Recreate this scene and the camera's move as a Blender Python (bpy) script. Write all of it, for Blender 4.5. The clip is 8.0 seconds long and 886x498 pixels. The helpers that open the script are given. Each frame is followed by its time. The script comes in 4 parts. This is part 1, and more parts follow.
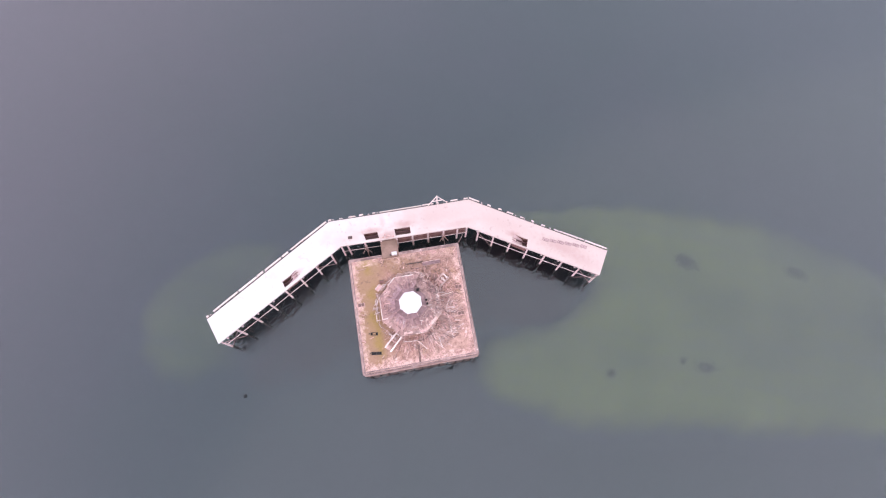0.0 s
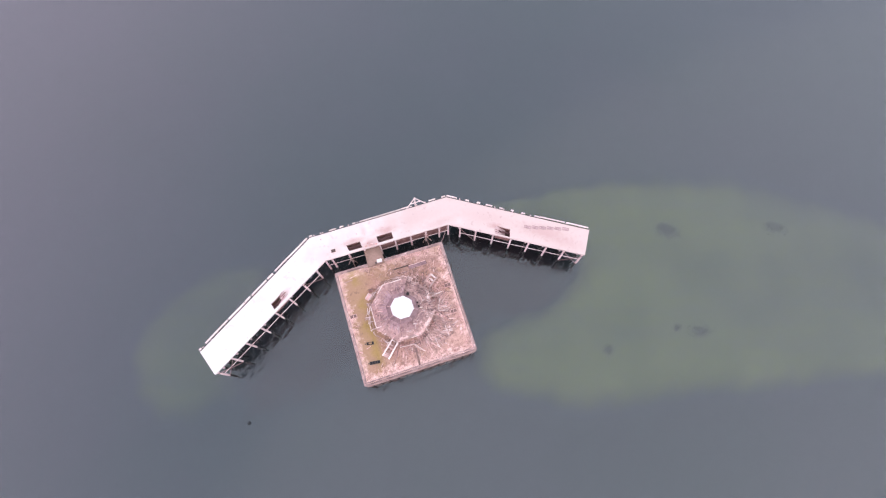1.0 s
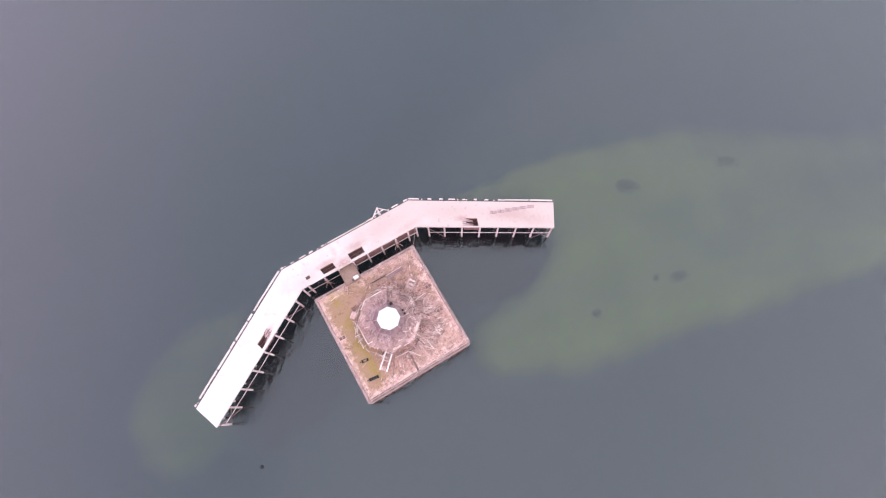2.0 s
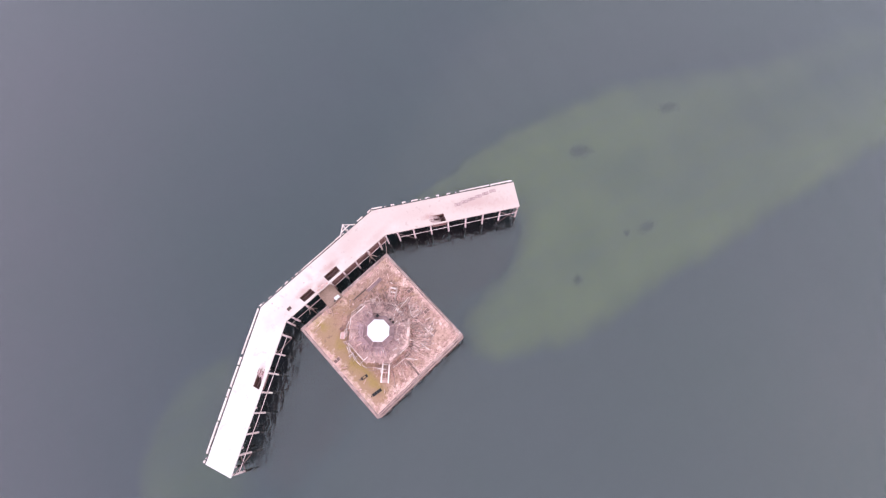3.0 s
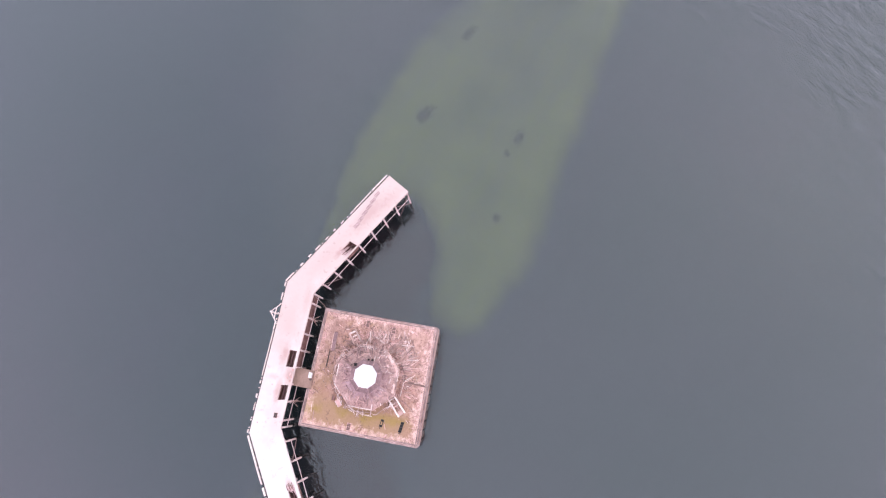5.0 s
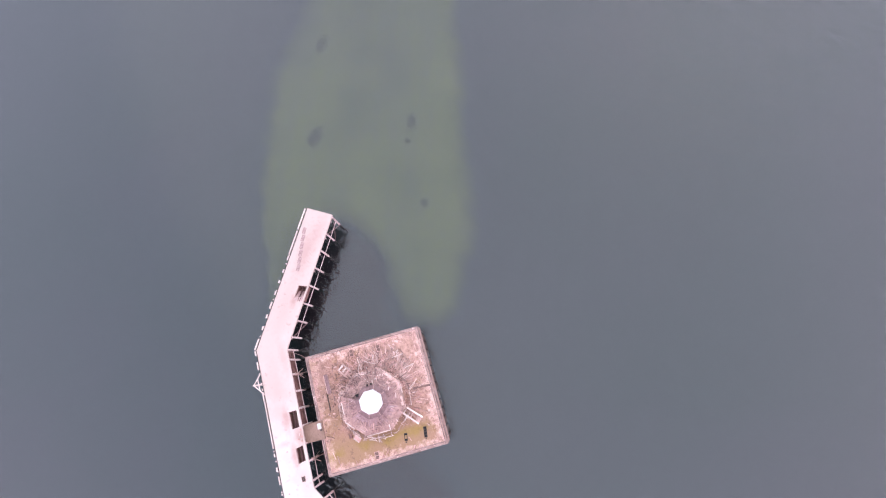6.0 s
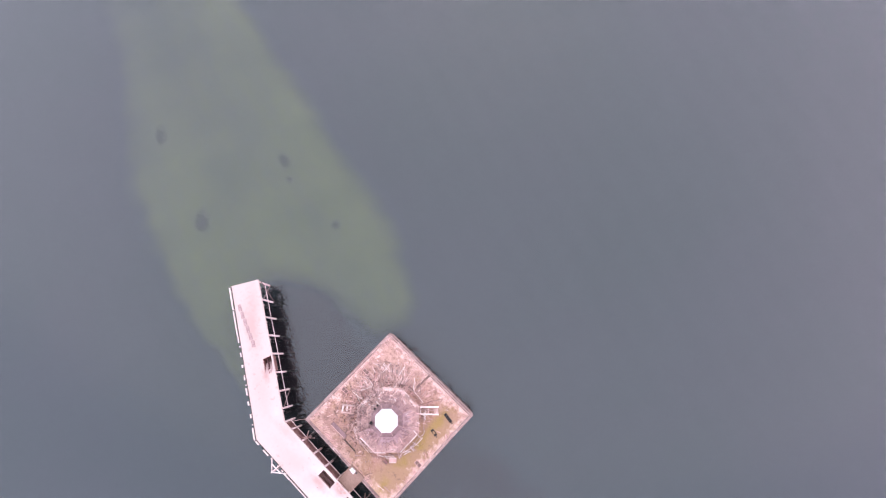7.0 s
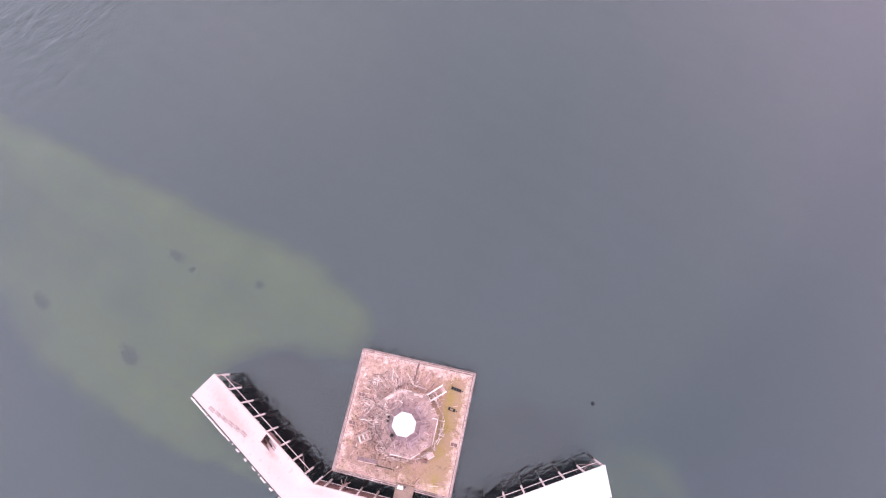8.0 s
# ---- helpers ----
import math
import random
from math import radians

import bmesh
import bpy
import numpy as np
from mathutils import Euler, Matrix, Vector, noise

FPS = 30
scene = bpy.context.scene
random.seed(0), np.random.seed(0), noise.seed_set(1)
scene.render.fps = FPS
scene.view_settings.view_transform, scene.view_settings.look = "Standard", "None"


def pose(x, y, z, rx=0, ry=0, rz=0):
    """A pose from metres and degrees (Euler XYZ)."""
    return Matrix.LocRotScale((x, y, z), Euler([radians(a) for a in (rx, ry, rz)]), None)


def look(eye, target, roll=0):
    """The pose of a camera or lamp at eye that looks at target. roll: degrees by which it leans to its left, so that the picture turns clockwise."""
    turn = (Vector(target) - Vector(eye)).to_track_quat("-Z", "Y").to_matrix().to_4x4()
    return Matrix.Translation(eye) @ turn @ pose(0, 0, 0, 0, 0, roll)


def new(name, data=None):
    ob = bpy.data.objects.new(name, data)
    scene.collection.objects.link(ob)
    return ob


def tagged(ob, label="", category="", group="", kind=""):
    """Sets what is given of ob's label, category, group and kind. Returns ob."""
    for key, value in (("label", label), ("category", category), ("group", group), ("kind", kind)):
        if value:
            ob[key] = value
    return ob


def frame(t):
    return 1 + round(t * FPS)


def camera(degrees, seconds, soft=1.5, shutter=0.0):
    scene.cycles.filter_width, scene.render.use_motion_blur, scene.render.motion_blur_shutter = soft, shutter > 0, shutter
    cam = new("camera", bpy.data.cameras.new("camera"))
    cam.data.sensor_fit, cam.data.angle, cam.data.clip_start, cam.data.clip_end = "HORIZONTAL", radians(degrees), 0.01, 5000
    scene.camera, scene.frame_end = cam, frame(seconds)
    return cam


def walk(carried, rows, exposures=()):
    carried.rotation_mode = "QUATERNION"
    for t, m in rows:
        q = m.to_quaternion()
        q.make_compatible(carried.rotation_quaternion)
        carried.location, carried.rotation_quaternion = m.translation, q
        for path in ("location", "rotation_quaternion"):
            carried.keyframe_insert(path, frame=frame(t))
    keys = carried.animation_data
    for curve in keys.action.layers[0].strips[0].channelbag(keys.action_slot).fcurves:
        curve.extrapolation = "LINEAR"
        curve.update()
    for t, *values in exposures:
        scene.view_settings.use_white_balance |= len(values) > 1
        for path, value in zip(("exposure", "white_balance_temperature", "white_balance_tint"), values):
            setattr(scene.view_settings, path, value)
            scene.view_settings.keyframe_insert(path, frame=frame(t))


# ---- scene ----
cam = camera(81.8, 8.0, soft=1.15)
# seconds, x, y, z, tilt from straight down, lean, heading
ROWS = [
    (0.00, 1.11, -23.17, 110.52, 18.33, -0.80, -9.84),
    (0.25, 1.55, -22.94, 110.58, 18.12, -0.47, -10.76),
    (0.50, 1.70, -22.85, 110.61, 18.08, -0.26, -12.33),
    (0.75, 1.72, -22.80, 110.64, 18.09, -0.08, -14.57),
    (1.00, 1.75, -22.71, 110.72, 18.02, 0.16, -17.52),
    (1.25, 1.93, -22.52, 110.85, 17.79, 0.50, -21.07),
    (1.50, 2.17, -22.28, 110.98, 17.56, 0.82, -24.43),
    (2.75, 2.59, -21.45, 111.26, 16.84, 1.61, -38.85),
    (3.00, 2.57, -21.40, 111.45, 16.54, 1.88, -43.04),
    (3.25, 2.63, -21.47, 111.71, 16.34, 2.13, -46.97),
    (3.50, 2.70, -21.63, 111.96, 16.23, 2.36, -50.82),
    (3.75, 2.69, -21.80, 112.08, 16.13, 2.59, -54.96),
    (4.00, 2.53, -21.92, 112.01, 15.98, 2.83, -59.60),
    (4.25, 2.31, -22.05, 111.82, 15.82, 3.09, -64.47),
    (4.50, 2.16, -22.24, 111.62, 15.67, 3.36, -69.17),
    (5.75, 1.65, -23.57, 111.28, 13.28, 4.48, -97.73),
    (6.00, 1.12, -23.33, 111.53, 12.64, 4.29, -105.27),
    (6.25, 0.42, -22.76, 111.98, 12.26, 3.88, -112.59),
    (6.50, -0.51, -22.00, 112.44, 12.06, 3.40, -119.96),
    (6.75, -1.68, -21.19, 112.73, 11.93, 3.00, -127.68),
    (7.00, -3.06, -20.34, 112.81, 11.84, 2.72, -135.75),
    (7.25, -4.51, -19.40, 112.71, 11.79, 2.53, -143.95),
    (7.50, -5.93, -18.30, 112.48, 11.76, 2.37, -152.05),
    (7.75, -7.19, -16.98, 112.20, 11.77, 2.21, -159.83),
    (8.00, -8.18, -15.38, 111.89, 11.82, 2.00, -167.05),
]
EXPOSURE = [(0.0, 0.40, 6500, 14), (4.5, 0.42, 6500, 14), (6.5, 0.50, 6500, 17), (8.0, 0.61, 6500, 19)]
walk(cam, [(t, pose(x, y, z, a, b, h)) for t, x, y, z, a, b, h in ROWS], EXPOSURE)

# ---- sky and sun: a bright, hazy, mostly overcast day ----
world = bpy.data.worlds.new("sky")
scene.world = world
world.use_nodes = True
wn = world.node_tree.nodes
sky = wn.new("ShaderNodeTexSky")
sky.sky_type, sky.sun_disc = "NISHITA", False
sky.sun_elevation, sky.sun_rotation = radians(50), radians(140)
sky.air_density, sky.dust_density, sky.ozone_density = 1.0, 8.0, 1.0
wn["Background"].inputs["Strength"].default_value = 0.15
veil = wn.new("ShaderNodeMix")          # an even cloud cover veils most of the clear sky
veil.data_type = "RGBA"
veil.inputs[0].default_value = 0.975
wl = world.node_tree.links
aim = wn.new("ShaderNodeSeparateXYZ")
wl.new(wn.new("ShaderNodeTexCoord").outputs["Generated"], aim.inputs[0])


def ease(value, lo, hi):
    n = wn.new("ShaderNodeMapRange")
    n.interpolation_type = "SMOOTHSTEP"
    n.inputs["From Min"].default_value, n.inputs["From Max"].default_value = lo, hi
    wl.new(value, n.inputs["Value"])
    return n.outputs["Result"]


cloud = wn.new("ShaderNodeMix")         # thicker and greyer overhead, brighter towards the horizon, warmer in the west
cloud.data_type = "RGBA"
wl.new(ease(aim.outputs[0], 0.35, -0.5), cloud.inputs[0])
cloud.inputs[6].default_value, cloud.inputs[7].default_value = (8.3, 9.0, 11.0, 1.0), (12.1, 10.9, 13.8, 1.0)
dome = wn.new("ShaderNodeMix")
dome.data_type = "RGBA"
wl.new(ease(aim.outputs[2], 0.98, 0.55), dome.inputs[0])
dome.inputs[6].default_value = (6.2, 7.05, 8.55, 1.0)
wl.new(cloud.outputs[2], dome.inputs[7])
wl.new(dome.outputs[2], veil.inputs[7])
world.node_tree.links.new(sky.outputs["Color"], veil.inputs[6])
world.node_tree.links.new(veil.outputs[2], wn["Background"].inputs["Color"])
sun = new("sun", bpy.data.lights.new("sun", "SUN"))
sun.data.energy, sun.data.angle, sun.data.color = 0.5, radians(110), (1.0, 0.88, 0.76)
sun.matrix_world = look((41, -49, 77), (0, 0, 0))

ZP, ZD, ZW = 4.4, 5.8, -1.2          # caisson top, pier deck, low-tide water level


# ---- materials ----
def nodes(name):
    m = bpy.data.materials.new(name)
    m.use_nodes = True
    t = m.node_tree
    return m, t, t.nodes, t.links, t.nodes["Principled BSDF"]


def noise_tex(t, where, scale, detail=4.0, rough=0.55):
    n = t.nodes.new("ShaderNodeTexNoise")
    n.inputs["Scale"].default_value = scale
    n.inputs["Detail"].default_value = detail
    n.inputs["Roughness"].default_value = rough
    t.links.new(where, n.inputs["Vector"])
    return n.outputs["Fac"]


def span(t, value, lo, hi, a=0.0, b=1.0):
    n = t.nodes.new("ShaderNodeMapRange")
    n.interpolation_type = "SMOOTHSTEP"
    for key, v in (("From Min", lo), ("From Max", hi), ("To Min", a), ("To Max", b)):
        n.inputs[key].default_value = v
    t.links.new(value, n.inputs["Value"])
    return n.outputs["Result"]


def calc(t, op, a, b):
    n = t.nodes.new("ShaderNodeMath")
    n.operation = op
    for k, v in enumerate((a, b)):
        if isinstance(v, (int, float)):
            n.inputs[k].default_value = v
        else:
            t.links.new(v, n.inputs[k])
    return n.outputs[0]


def blend(t, fac, a, b, kind="MIX"):
    n = t.nodes.new("ShaderNodeMix")
    n.data_type, n.blend_type = "RGBA", kind
    for key, v in ((0, fac), (6, a), (7, b)):
        if isinstance(v, (int, float)):
            n.inputs[key].default_value = v
        elif isinstance(v, tuple):
            n.inputs[key].default_value = (*v, 1.0)
        else:
            t.links.new(v, n.inputs[key])
    return n.outputs[2]


def relief(t, bsdf, height, strength, distance=0.02):
    n = t.nodes.new("ShaderNodeBump")
    n.inputs["Strength"].default_value, n.inputs["Distance"].default_value = strength, distance
    t.links.new(height, n.inputs["Height"])
    t.links.new(n.outputs["Normal"], bsdf.inputs["Normal"])


def place_out(t):
    return t.nodes.new("ShaderNodeNewGeometry").outputs["Position"]


def surface(name, dark, mid, light, coarse=0.35, fine=4.0, rough=0.85, bump=0.5, each=0.0, metal=0.0):
    """A weathered surface: patches of three tones, fine grain and, for pieces, a tone of their own."""
    m, t, n, l, bsdf = nodes(name)
    p = place_out(t)
    big, small = noise_tex(t, p, coarse, 5.0), noise_tex(t, p, fine, 6.0, 0.7)
    col = blend(t, span(t, big, 0.35, 0.68), mid, light)
    col = blend(t, span(t, small, 0.52, 0.75), col, dark)
    if each:
        info = n.new("ShaderNodeObjectInfo").outputs["Random"]
        shade = span(t, info, 0.0, 1.0, 1.0 - each, 1.0)
        grey = n.new("ShaderNodeCombineColor")
        for k in range(3):
            l.new(shade, grey.inputs[k])
        col = blend(t, 1.0, col, grey.outputs[0], "MULTIPLY")
    l.new(col, bsdf.inputs["Base Color"])
    bsdf.inputs["Roughness"].default_value, bsdf.inputs["Metallic"].default_value = rough, metal
    relief(t, bsdf, small, bump)
    return m


def pile_material():
    """Weathered piling, bleached above the tide and black with weed and mussels below it."""
    m, t, n, l, bsdf = nodes("limed_pile_timber")
    p = place_out(t)
    xyz = n.new("ShaderNodeSeparateXYZ")
    l.new(p, xyz.inputs[0])
    big, small = noise_tex(t, p, 0.8, 5.0), noise_tex(t, p, 5.0, 6.0, 0.7)
    col = blend(t, span(t, big, 0.35, 0.68), (0.62, 0.45, 0.42), (0.82, 0.66, 0.63))
    col = blend(t, span(t, small, 0.55, 0.75), col, (0.26, 0.20, 0.18))
    tide = span(t, calc(t, "ADD", xyz.outputs[2], calc(t, "MULTIPLY", big, 0.8)), ZW + 0.5, ZW + 1.3, 1.0, 0.0)
    l.new(blend(t, tide, col, (0.018, 0.018, 0.015)), bsdf.inputs["Base Color"])
    bsdf.inputs["Roughness"].default_value = 0.85
    relief(t, bsdf, small, 0.5)
    return m


def water_material():
    m, t, n, l, bsdf = nodes("sea_water")
    p = place_out(t)
    def drawn_out(turn, along):
        n2 = n.new("ShaderNodeMapping")
        n2.vector_type = "TEXTURE"
        n2.inputs["Rotation"].default_value = (0, 0, radians(turn))
        n2.inputs["Scale"].default_value = (along, 1.0, 1.0)
        l.new(p, n2.inputs["Vector"])
        return n2.outputs[0]

    xyz = n.new("ShaderNodeSeparateXYZ")
    l.new(p, xyz.inputs[0])
    # open water to the south-east is more wind-ruffled than the lee of the pier
    lee = span(t, calc(t, "SUBTRACT", calc(t, "MULTIPLY", xyz.outputs[0], 0.75), xyz.outputs[1]), 78.0, 170.0, 0.0, 0.65)
    gust = span(t, noise_tex(t, p, 0.025, 3.0), 0.35, 0.65, 0.45, 1.0)
    waves = noise_tex(t, drawn_out(52, 1.9), 0.5, 2.0, 0.5)
    ripple = noise_tex(t, drawn_out(48, 1.8), 1.1, 2.0, 0.55)
    # backwash keeps the water round the piles and the caisson in short ripples
    around = n.new("ShaderNodeVectorMath")
    around.operation = "LENGTH"
    flat = n.new("ShaderNodeMapping")
    flat.vector_type = "TEXTURE"
    flat.inputs["Location"].default_value, flat.inputs["Scale"].default_value = (0, 4, 0), (1.45, 0.75, 1.0)
    l.new(p, flat.inputs["Vector"])
    l.new(flat.outputs[0], around.inputs[0])
    backwash = span(t, around.outputs["Value"], 24.5, 33.0, 0.27, 0.02)
    swell = calc(t, "MULTIPLY", waves, calc(t, "MULTIPLY", calc(t, "ADD", calc(t, "MULTIPLY", lee, 1.0), 0.08), gust))
    height = calc(t, "ADD", calc(t, "MULTIPLY", swell, 1.0), calc(t, "MULTIPLY", ripple, backwash))
    relief(t, bsdf, height, 1.0, 0.9)
    murk = noise_tex(t, p, 0.02, 4.0)
    l.new(blend(t, span(t, murk, 0.3, 0.7), (0.006, 0.0095, 0.010), (0.009, 0.0135, 0.014)), bsdf.inputs["Base Color"])
    bsdf.inputs["Roughness"].default_value, bsdf.inputs["IOR"].default_value = 0.15, 2.07
    bsdf.inputs["Alpha"].default_value = 0.66
    return m


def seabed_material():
    m, t, n, l, bsdf = nodes("murk_tinted_seabed")
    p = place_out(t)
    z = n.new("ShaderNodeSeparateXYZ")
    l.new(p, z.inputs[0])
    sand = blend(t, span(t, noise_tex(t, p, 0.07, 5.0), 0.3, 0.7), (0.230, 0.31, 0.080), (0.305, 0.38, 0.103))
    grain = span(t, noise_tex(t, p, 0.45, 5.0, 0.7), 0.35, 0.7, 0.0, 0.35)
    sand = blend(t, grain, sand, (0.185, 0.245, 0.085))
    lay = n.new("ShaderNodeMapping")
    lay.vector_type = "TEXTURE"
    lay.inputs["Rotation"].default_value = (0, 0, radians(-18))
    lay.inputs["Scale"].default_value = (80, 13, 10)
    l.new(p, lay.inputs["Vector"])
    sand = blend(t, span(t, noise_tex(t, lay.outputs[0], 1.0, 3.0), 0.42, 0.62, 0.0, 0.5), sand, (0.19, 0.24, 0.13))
    # two basins between pier wings and caisson: dark mud, with pier shade painted in
    murky_silt = blend(t, span(t, noise_tex(t, p, 0.016, 3.0), 0.35, 0.65), (0.046, 0.086, 0.086), (0.064, 0.080, 0.099))
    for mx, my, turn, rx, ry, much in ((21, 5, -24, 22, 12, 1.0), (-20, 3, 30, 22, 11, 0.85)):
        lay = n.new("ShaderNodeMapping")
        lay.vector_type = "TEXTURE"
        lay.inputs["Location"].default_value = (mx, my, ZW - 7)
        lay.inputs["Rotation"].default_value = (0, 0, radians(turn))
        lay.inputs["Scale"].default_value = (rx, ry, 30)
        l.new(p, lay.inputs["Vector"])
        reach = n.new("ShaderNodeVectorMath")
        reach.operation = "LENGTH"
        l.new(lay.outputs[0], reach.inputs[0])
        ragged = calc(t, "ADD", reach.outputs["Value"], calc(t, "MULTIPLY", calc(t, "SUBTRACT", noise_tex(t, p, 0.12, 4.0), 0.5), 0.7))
        murky_silt = blend(t, span(t, ragged, 0.55, 1.15, much, 0.0), murky_silt, (0.044, 0.016, 0.022))
    # silt below the banks: the water's murk and dimming with depth painted in
    l.new(blend(t, span(t, z.outputs[2], ZW - 6.5, ZW - 1.2), murky_silt, sand), bsdf.inputs["Base Color"])
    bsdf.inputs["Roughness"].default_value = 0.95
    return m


def caisson_material():
    """Old concrete with algae over one side, pale bird lime round the rim and specks of rubble."""
    m, t, n, l, bsdf = nodes("caisson_concrete")
    p = place_out(t)
    xyz = n.new("ShaderNodeSeparateXYZ")
    l.new(p, xyz.inputs[0])
    x, y = xyz.outputs[0], xyz.outputs[1]
    big, mid, small = noise_tex(t, p, 0.22, 5.0), noise_tex(t, p, 1.1, 6.0, 0.65), noise_tex(t, p, 6.0, 5.0, 0.7)
    blot = noise_tex(t, p, 0.55, 4.0, 0.6)
    col = blend(t, span(t, mid, 0.32, 0.68), (0.265, 0.134, 0.096), (0.460, 0.260, 0.197))
    worn = span(t, calc(t, "ADD", calc(t, "SUBTRACT", x, y), calc(t, "MULTIPLY", blot, 9.0)), 6.0, 17.0, 0.0, 0.6)
    col = blend(t, calc(t, "MULTIPLY", worn, span(t, mid, 0.3, 0.6, 0.4, 1.0)), col, (0.550, 0.349, 0.283))
    # mauve-grey weathering, mostly along the pier side
    grey = calc(t, "MAXIMUM", span(t, noise_tex(t, p, 0.4, 5.0, 0.6), 0.46, 0.62, 0.0, 0.7), calc(t, "MULTIPLY", span(t, y, 5.5, 10.0), span(t, x, -4.0, 2.0, 0.0, 0.65)))
    col = blend(t, grey, col, blend(t, span(t, small, 0.35, 0.65), (0.247, 0.141, 0.110), (0.374, 0.229, 0.185)))
    wander = calc(t, "MULTIPLY", calc(t, "SUBTRACT", big, 0.5), 8.0)
    side = calc(t, "MULTIPLY", span(t, calc(t, "ADD", x, wander), -7.4, -3.2, 1.0, 0.0), span(t, y, -12.0, -7.0, 0.35, 1.0))
    top = calc(t, "MULTIPLY", span(t, calc(t, "ADD", y, wander), 6.8, 9.6, 0.0, 0.7), span(t, x, -3.0, 6.0, 1.0, 0.0))
    algae = calc(t, "MULTIPLY", calc(t, "MAXIMUM", side, top), span(t, mid, 0.2, 0.55, 0.75, 1.0))
    patch = span(t, noise_tex(t, p, 0.33, 3.0), 0.52, 0.68, 0.0, 0.6)
    moss = calc(t, "ADD", big, calc(t, "MULTIPLY", span(t, calc(t, "ABSOLUTE", calc(t, "ADD", x, 8.1), 0.0), 0.3, 2.6, 0.12, -0.12), 1.0))
    col = blend(t, calc(t, "MAXIMUM", algae, patch), col, blend(t, span(t, moss, 0.50, 0.80), (0.325, 0.195, 0.112), (0.285, 0.188, 0.046)))
    # ragged bird lime along the rim
    off = calc(t, "MAXIMUM", calc(t, "ABSOLUTE", x, 0.0), calc(t, "ABSOLUTE", calc(t, "ADD", y, 0.2), 0.0))
    edge = calc(t, "ADD", off, calc(t, "MULTIPLY", calc(t, "ADD", calc(t, "MULTIPLY", mid, 0.5), blot), 4.4))
    lime = calc(t, "MULTIPLY", span(t, edge, 13.2, 15.0), span(t, small, 0.30, 0.56, 0.25, 0.92))
    lime = calc(t, "MULTIPLY", lime, calc(t, "MAXIMUM", span(t, y, 8.0, 11.0, 1.0, 0.4), span(t, x, -10.5, -8.0, 0.9, 0.0)))
    col = blend(t, lime, col, (0.768, 0.520, 0.444))
    # pale splashes and chips, dark pits and damp
    bare = calc(t, "SUBTRACT", 1.0, calc(t, "MULTIPLY", algae, 0.8))
    col = blend(t, calc(t, "MULTIPLY", bare, span(t, noise_tex(t, p, 2.6, 5.0, 0.62), 0.58, 0.68, 0.0, 0.6)), col, (0.606, 0.368, 0.293))
    col = blend(t, span(t, small, 0.62, 0.72, 0.0, 0.4), col, (0.606, 0.368, 0.312))
    col = blend(t, calc(t, "MULTIPLY", bare, span(t, noise_tex(t, p, 3.1, 4.0), 0.55, 0.68, 0.0, 0.6)), col, (0.106, 0.052, 0.038))
    col = blend(t, span(t, noise_tex(t, p, 0.85, 4.0, 0.7), 0.56, 0.70, 0.0, 0.62), col, (0.141, 0.076, 0.060))
    l.new(col, bsdf.inputs["Base Color"])
    bsdf.inputs["Roughness"].default_value = 0.9
    relief(t, bsdf, calc(t, "ADD", mid, small), 0.8, 0.07)
    return m


def deck_material():
    """Sun-bleached concrete deck with rusty pink staining that grows towards one wing."""
    m, t, n, l, bsdf = nodes("bleached_concrete")
    p = place_out(t)
    xyz = n.new("ShaderNodeSeparateXYZ")
    l.new(p, xyz.inputs[0])
    big, mid, small = noise_tex(t, p, 0.16, 4.0), noise_tex(t, p, 0.9, 5.0, 0.6), noise_tex(t, p, 7.0, 5.0, 0.7)
    stain = calc(t, "ADD", calc(t, "MULTIPLY", xyz.outputs[0], 0.011), big)
    col = blend(t, span(t, stain, 0.12, 0.68), (0.650, 0.585, 0.540), (0.552, 0.430, 0.382))
    col = blend(t, span(t, mid, 0.56, 0.76, 0.0, 0.5), col, (0.353, 0.235, 0.208))
    col = blend(t, span(t, small, 0.58, 0.75, 0.0, 0.25), col, (0.353, 0.294, 0.276))
    # rusty run-off and dirt with ragged outlines: place, reach along and across, bearing, strength
    for sx, sy, rx, ry, turn, much in ((-6.4, 17.5, 3.2, 0.9, 0, 0.6), (1.0, 17.8, 3.0, 1.1, 0, 0.6), (-2.6, 15.9, 2.4, 1.2, 0, 0.6), (-3.6, 19.2, 0.8, 1.6, 0, 0.4), (24.3, 11.5, 2.0, 0.8, -32, 0.6),
                                       (33.9, 6.9, 7.0, 2.0, -30, 0.5), (37.5, 3.2, 5.0, 1.6, -31, 0.3), (6.0, 18.6, 9.0, 2.2, 0, 0.22), (23.0, 14.0, 8.0, 2.2, -31, 0.22), (-22.8, 10.7, 1.7, 0.8, 32, 0.5), (12.6, 16.0, 4.5, 1.0, 5, 0.3)):
        lay = n.new("ShaderNodeMapping")
        lay.vector_type = "TEXTURE"
        lay.inputs["Location"].default_value = (sx, sy, ZD)
        lay.inputs["Rotation"].default_value = (0, 0, radians(turn))
        lay.inputs["Scale"].default_value = (rx, ry, 1.0)
        l.new(p, lay.inputs["Vector"])
        far_off = n.new("ShaderNodeVectorMath")
        far_off.operation = "LENGTH"
        l.new(lay.outputs[0], far_off.inputs[0])
        ragged = calc(t, "ADD", far_off.outputs["Value"], calc(t, "MULTIPLY", calc(t, "SUBTRACT", mid, 0.5), 1.3))
        col = blend(t, span(t, ragged, 0.0, 1.25, much, 0.0), col, (0.400, 0.225, 0.195))
    l.new(col, bsdf.inputs["Base Color"])
    bsdf.inputs["Roughness"].default_value = 0.85
    relief(t, bsdf, small, 0.4)
    return m


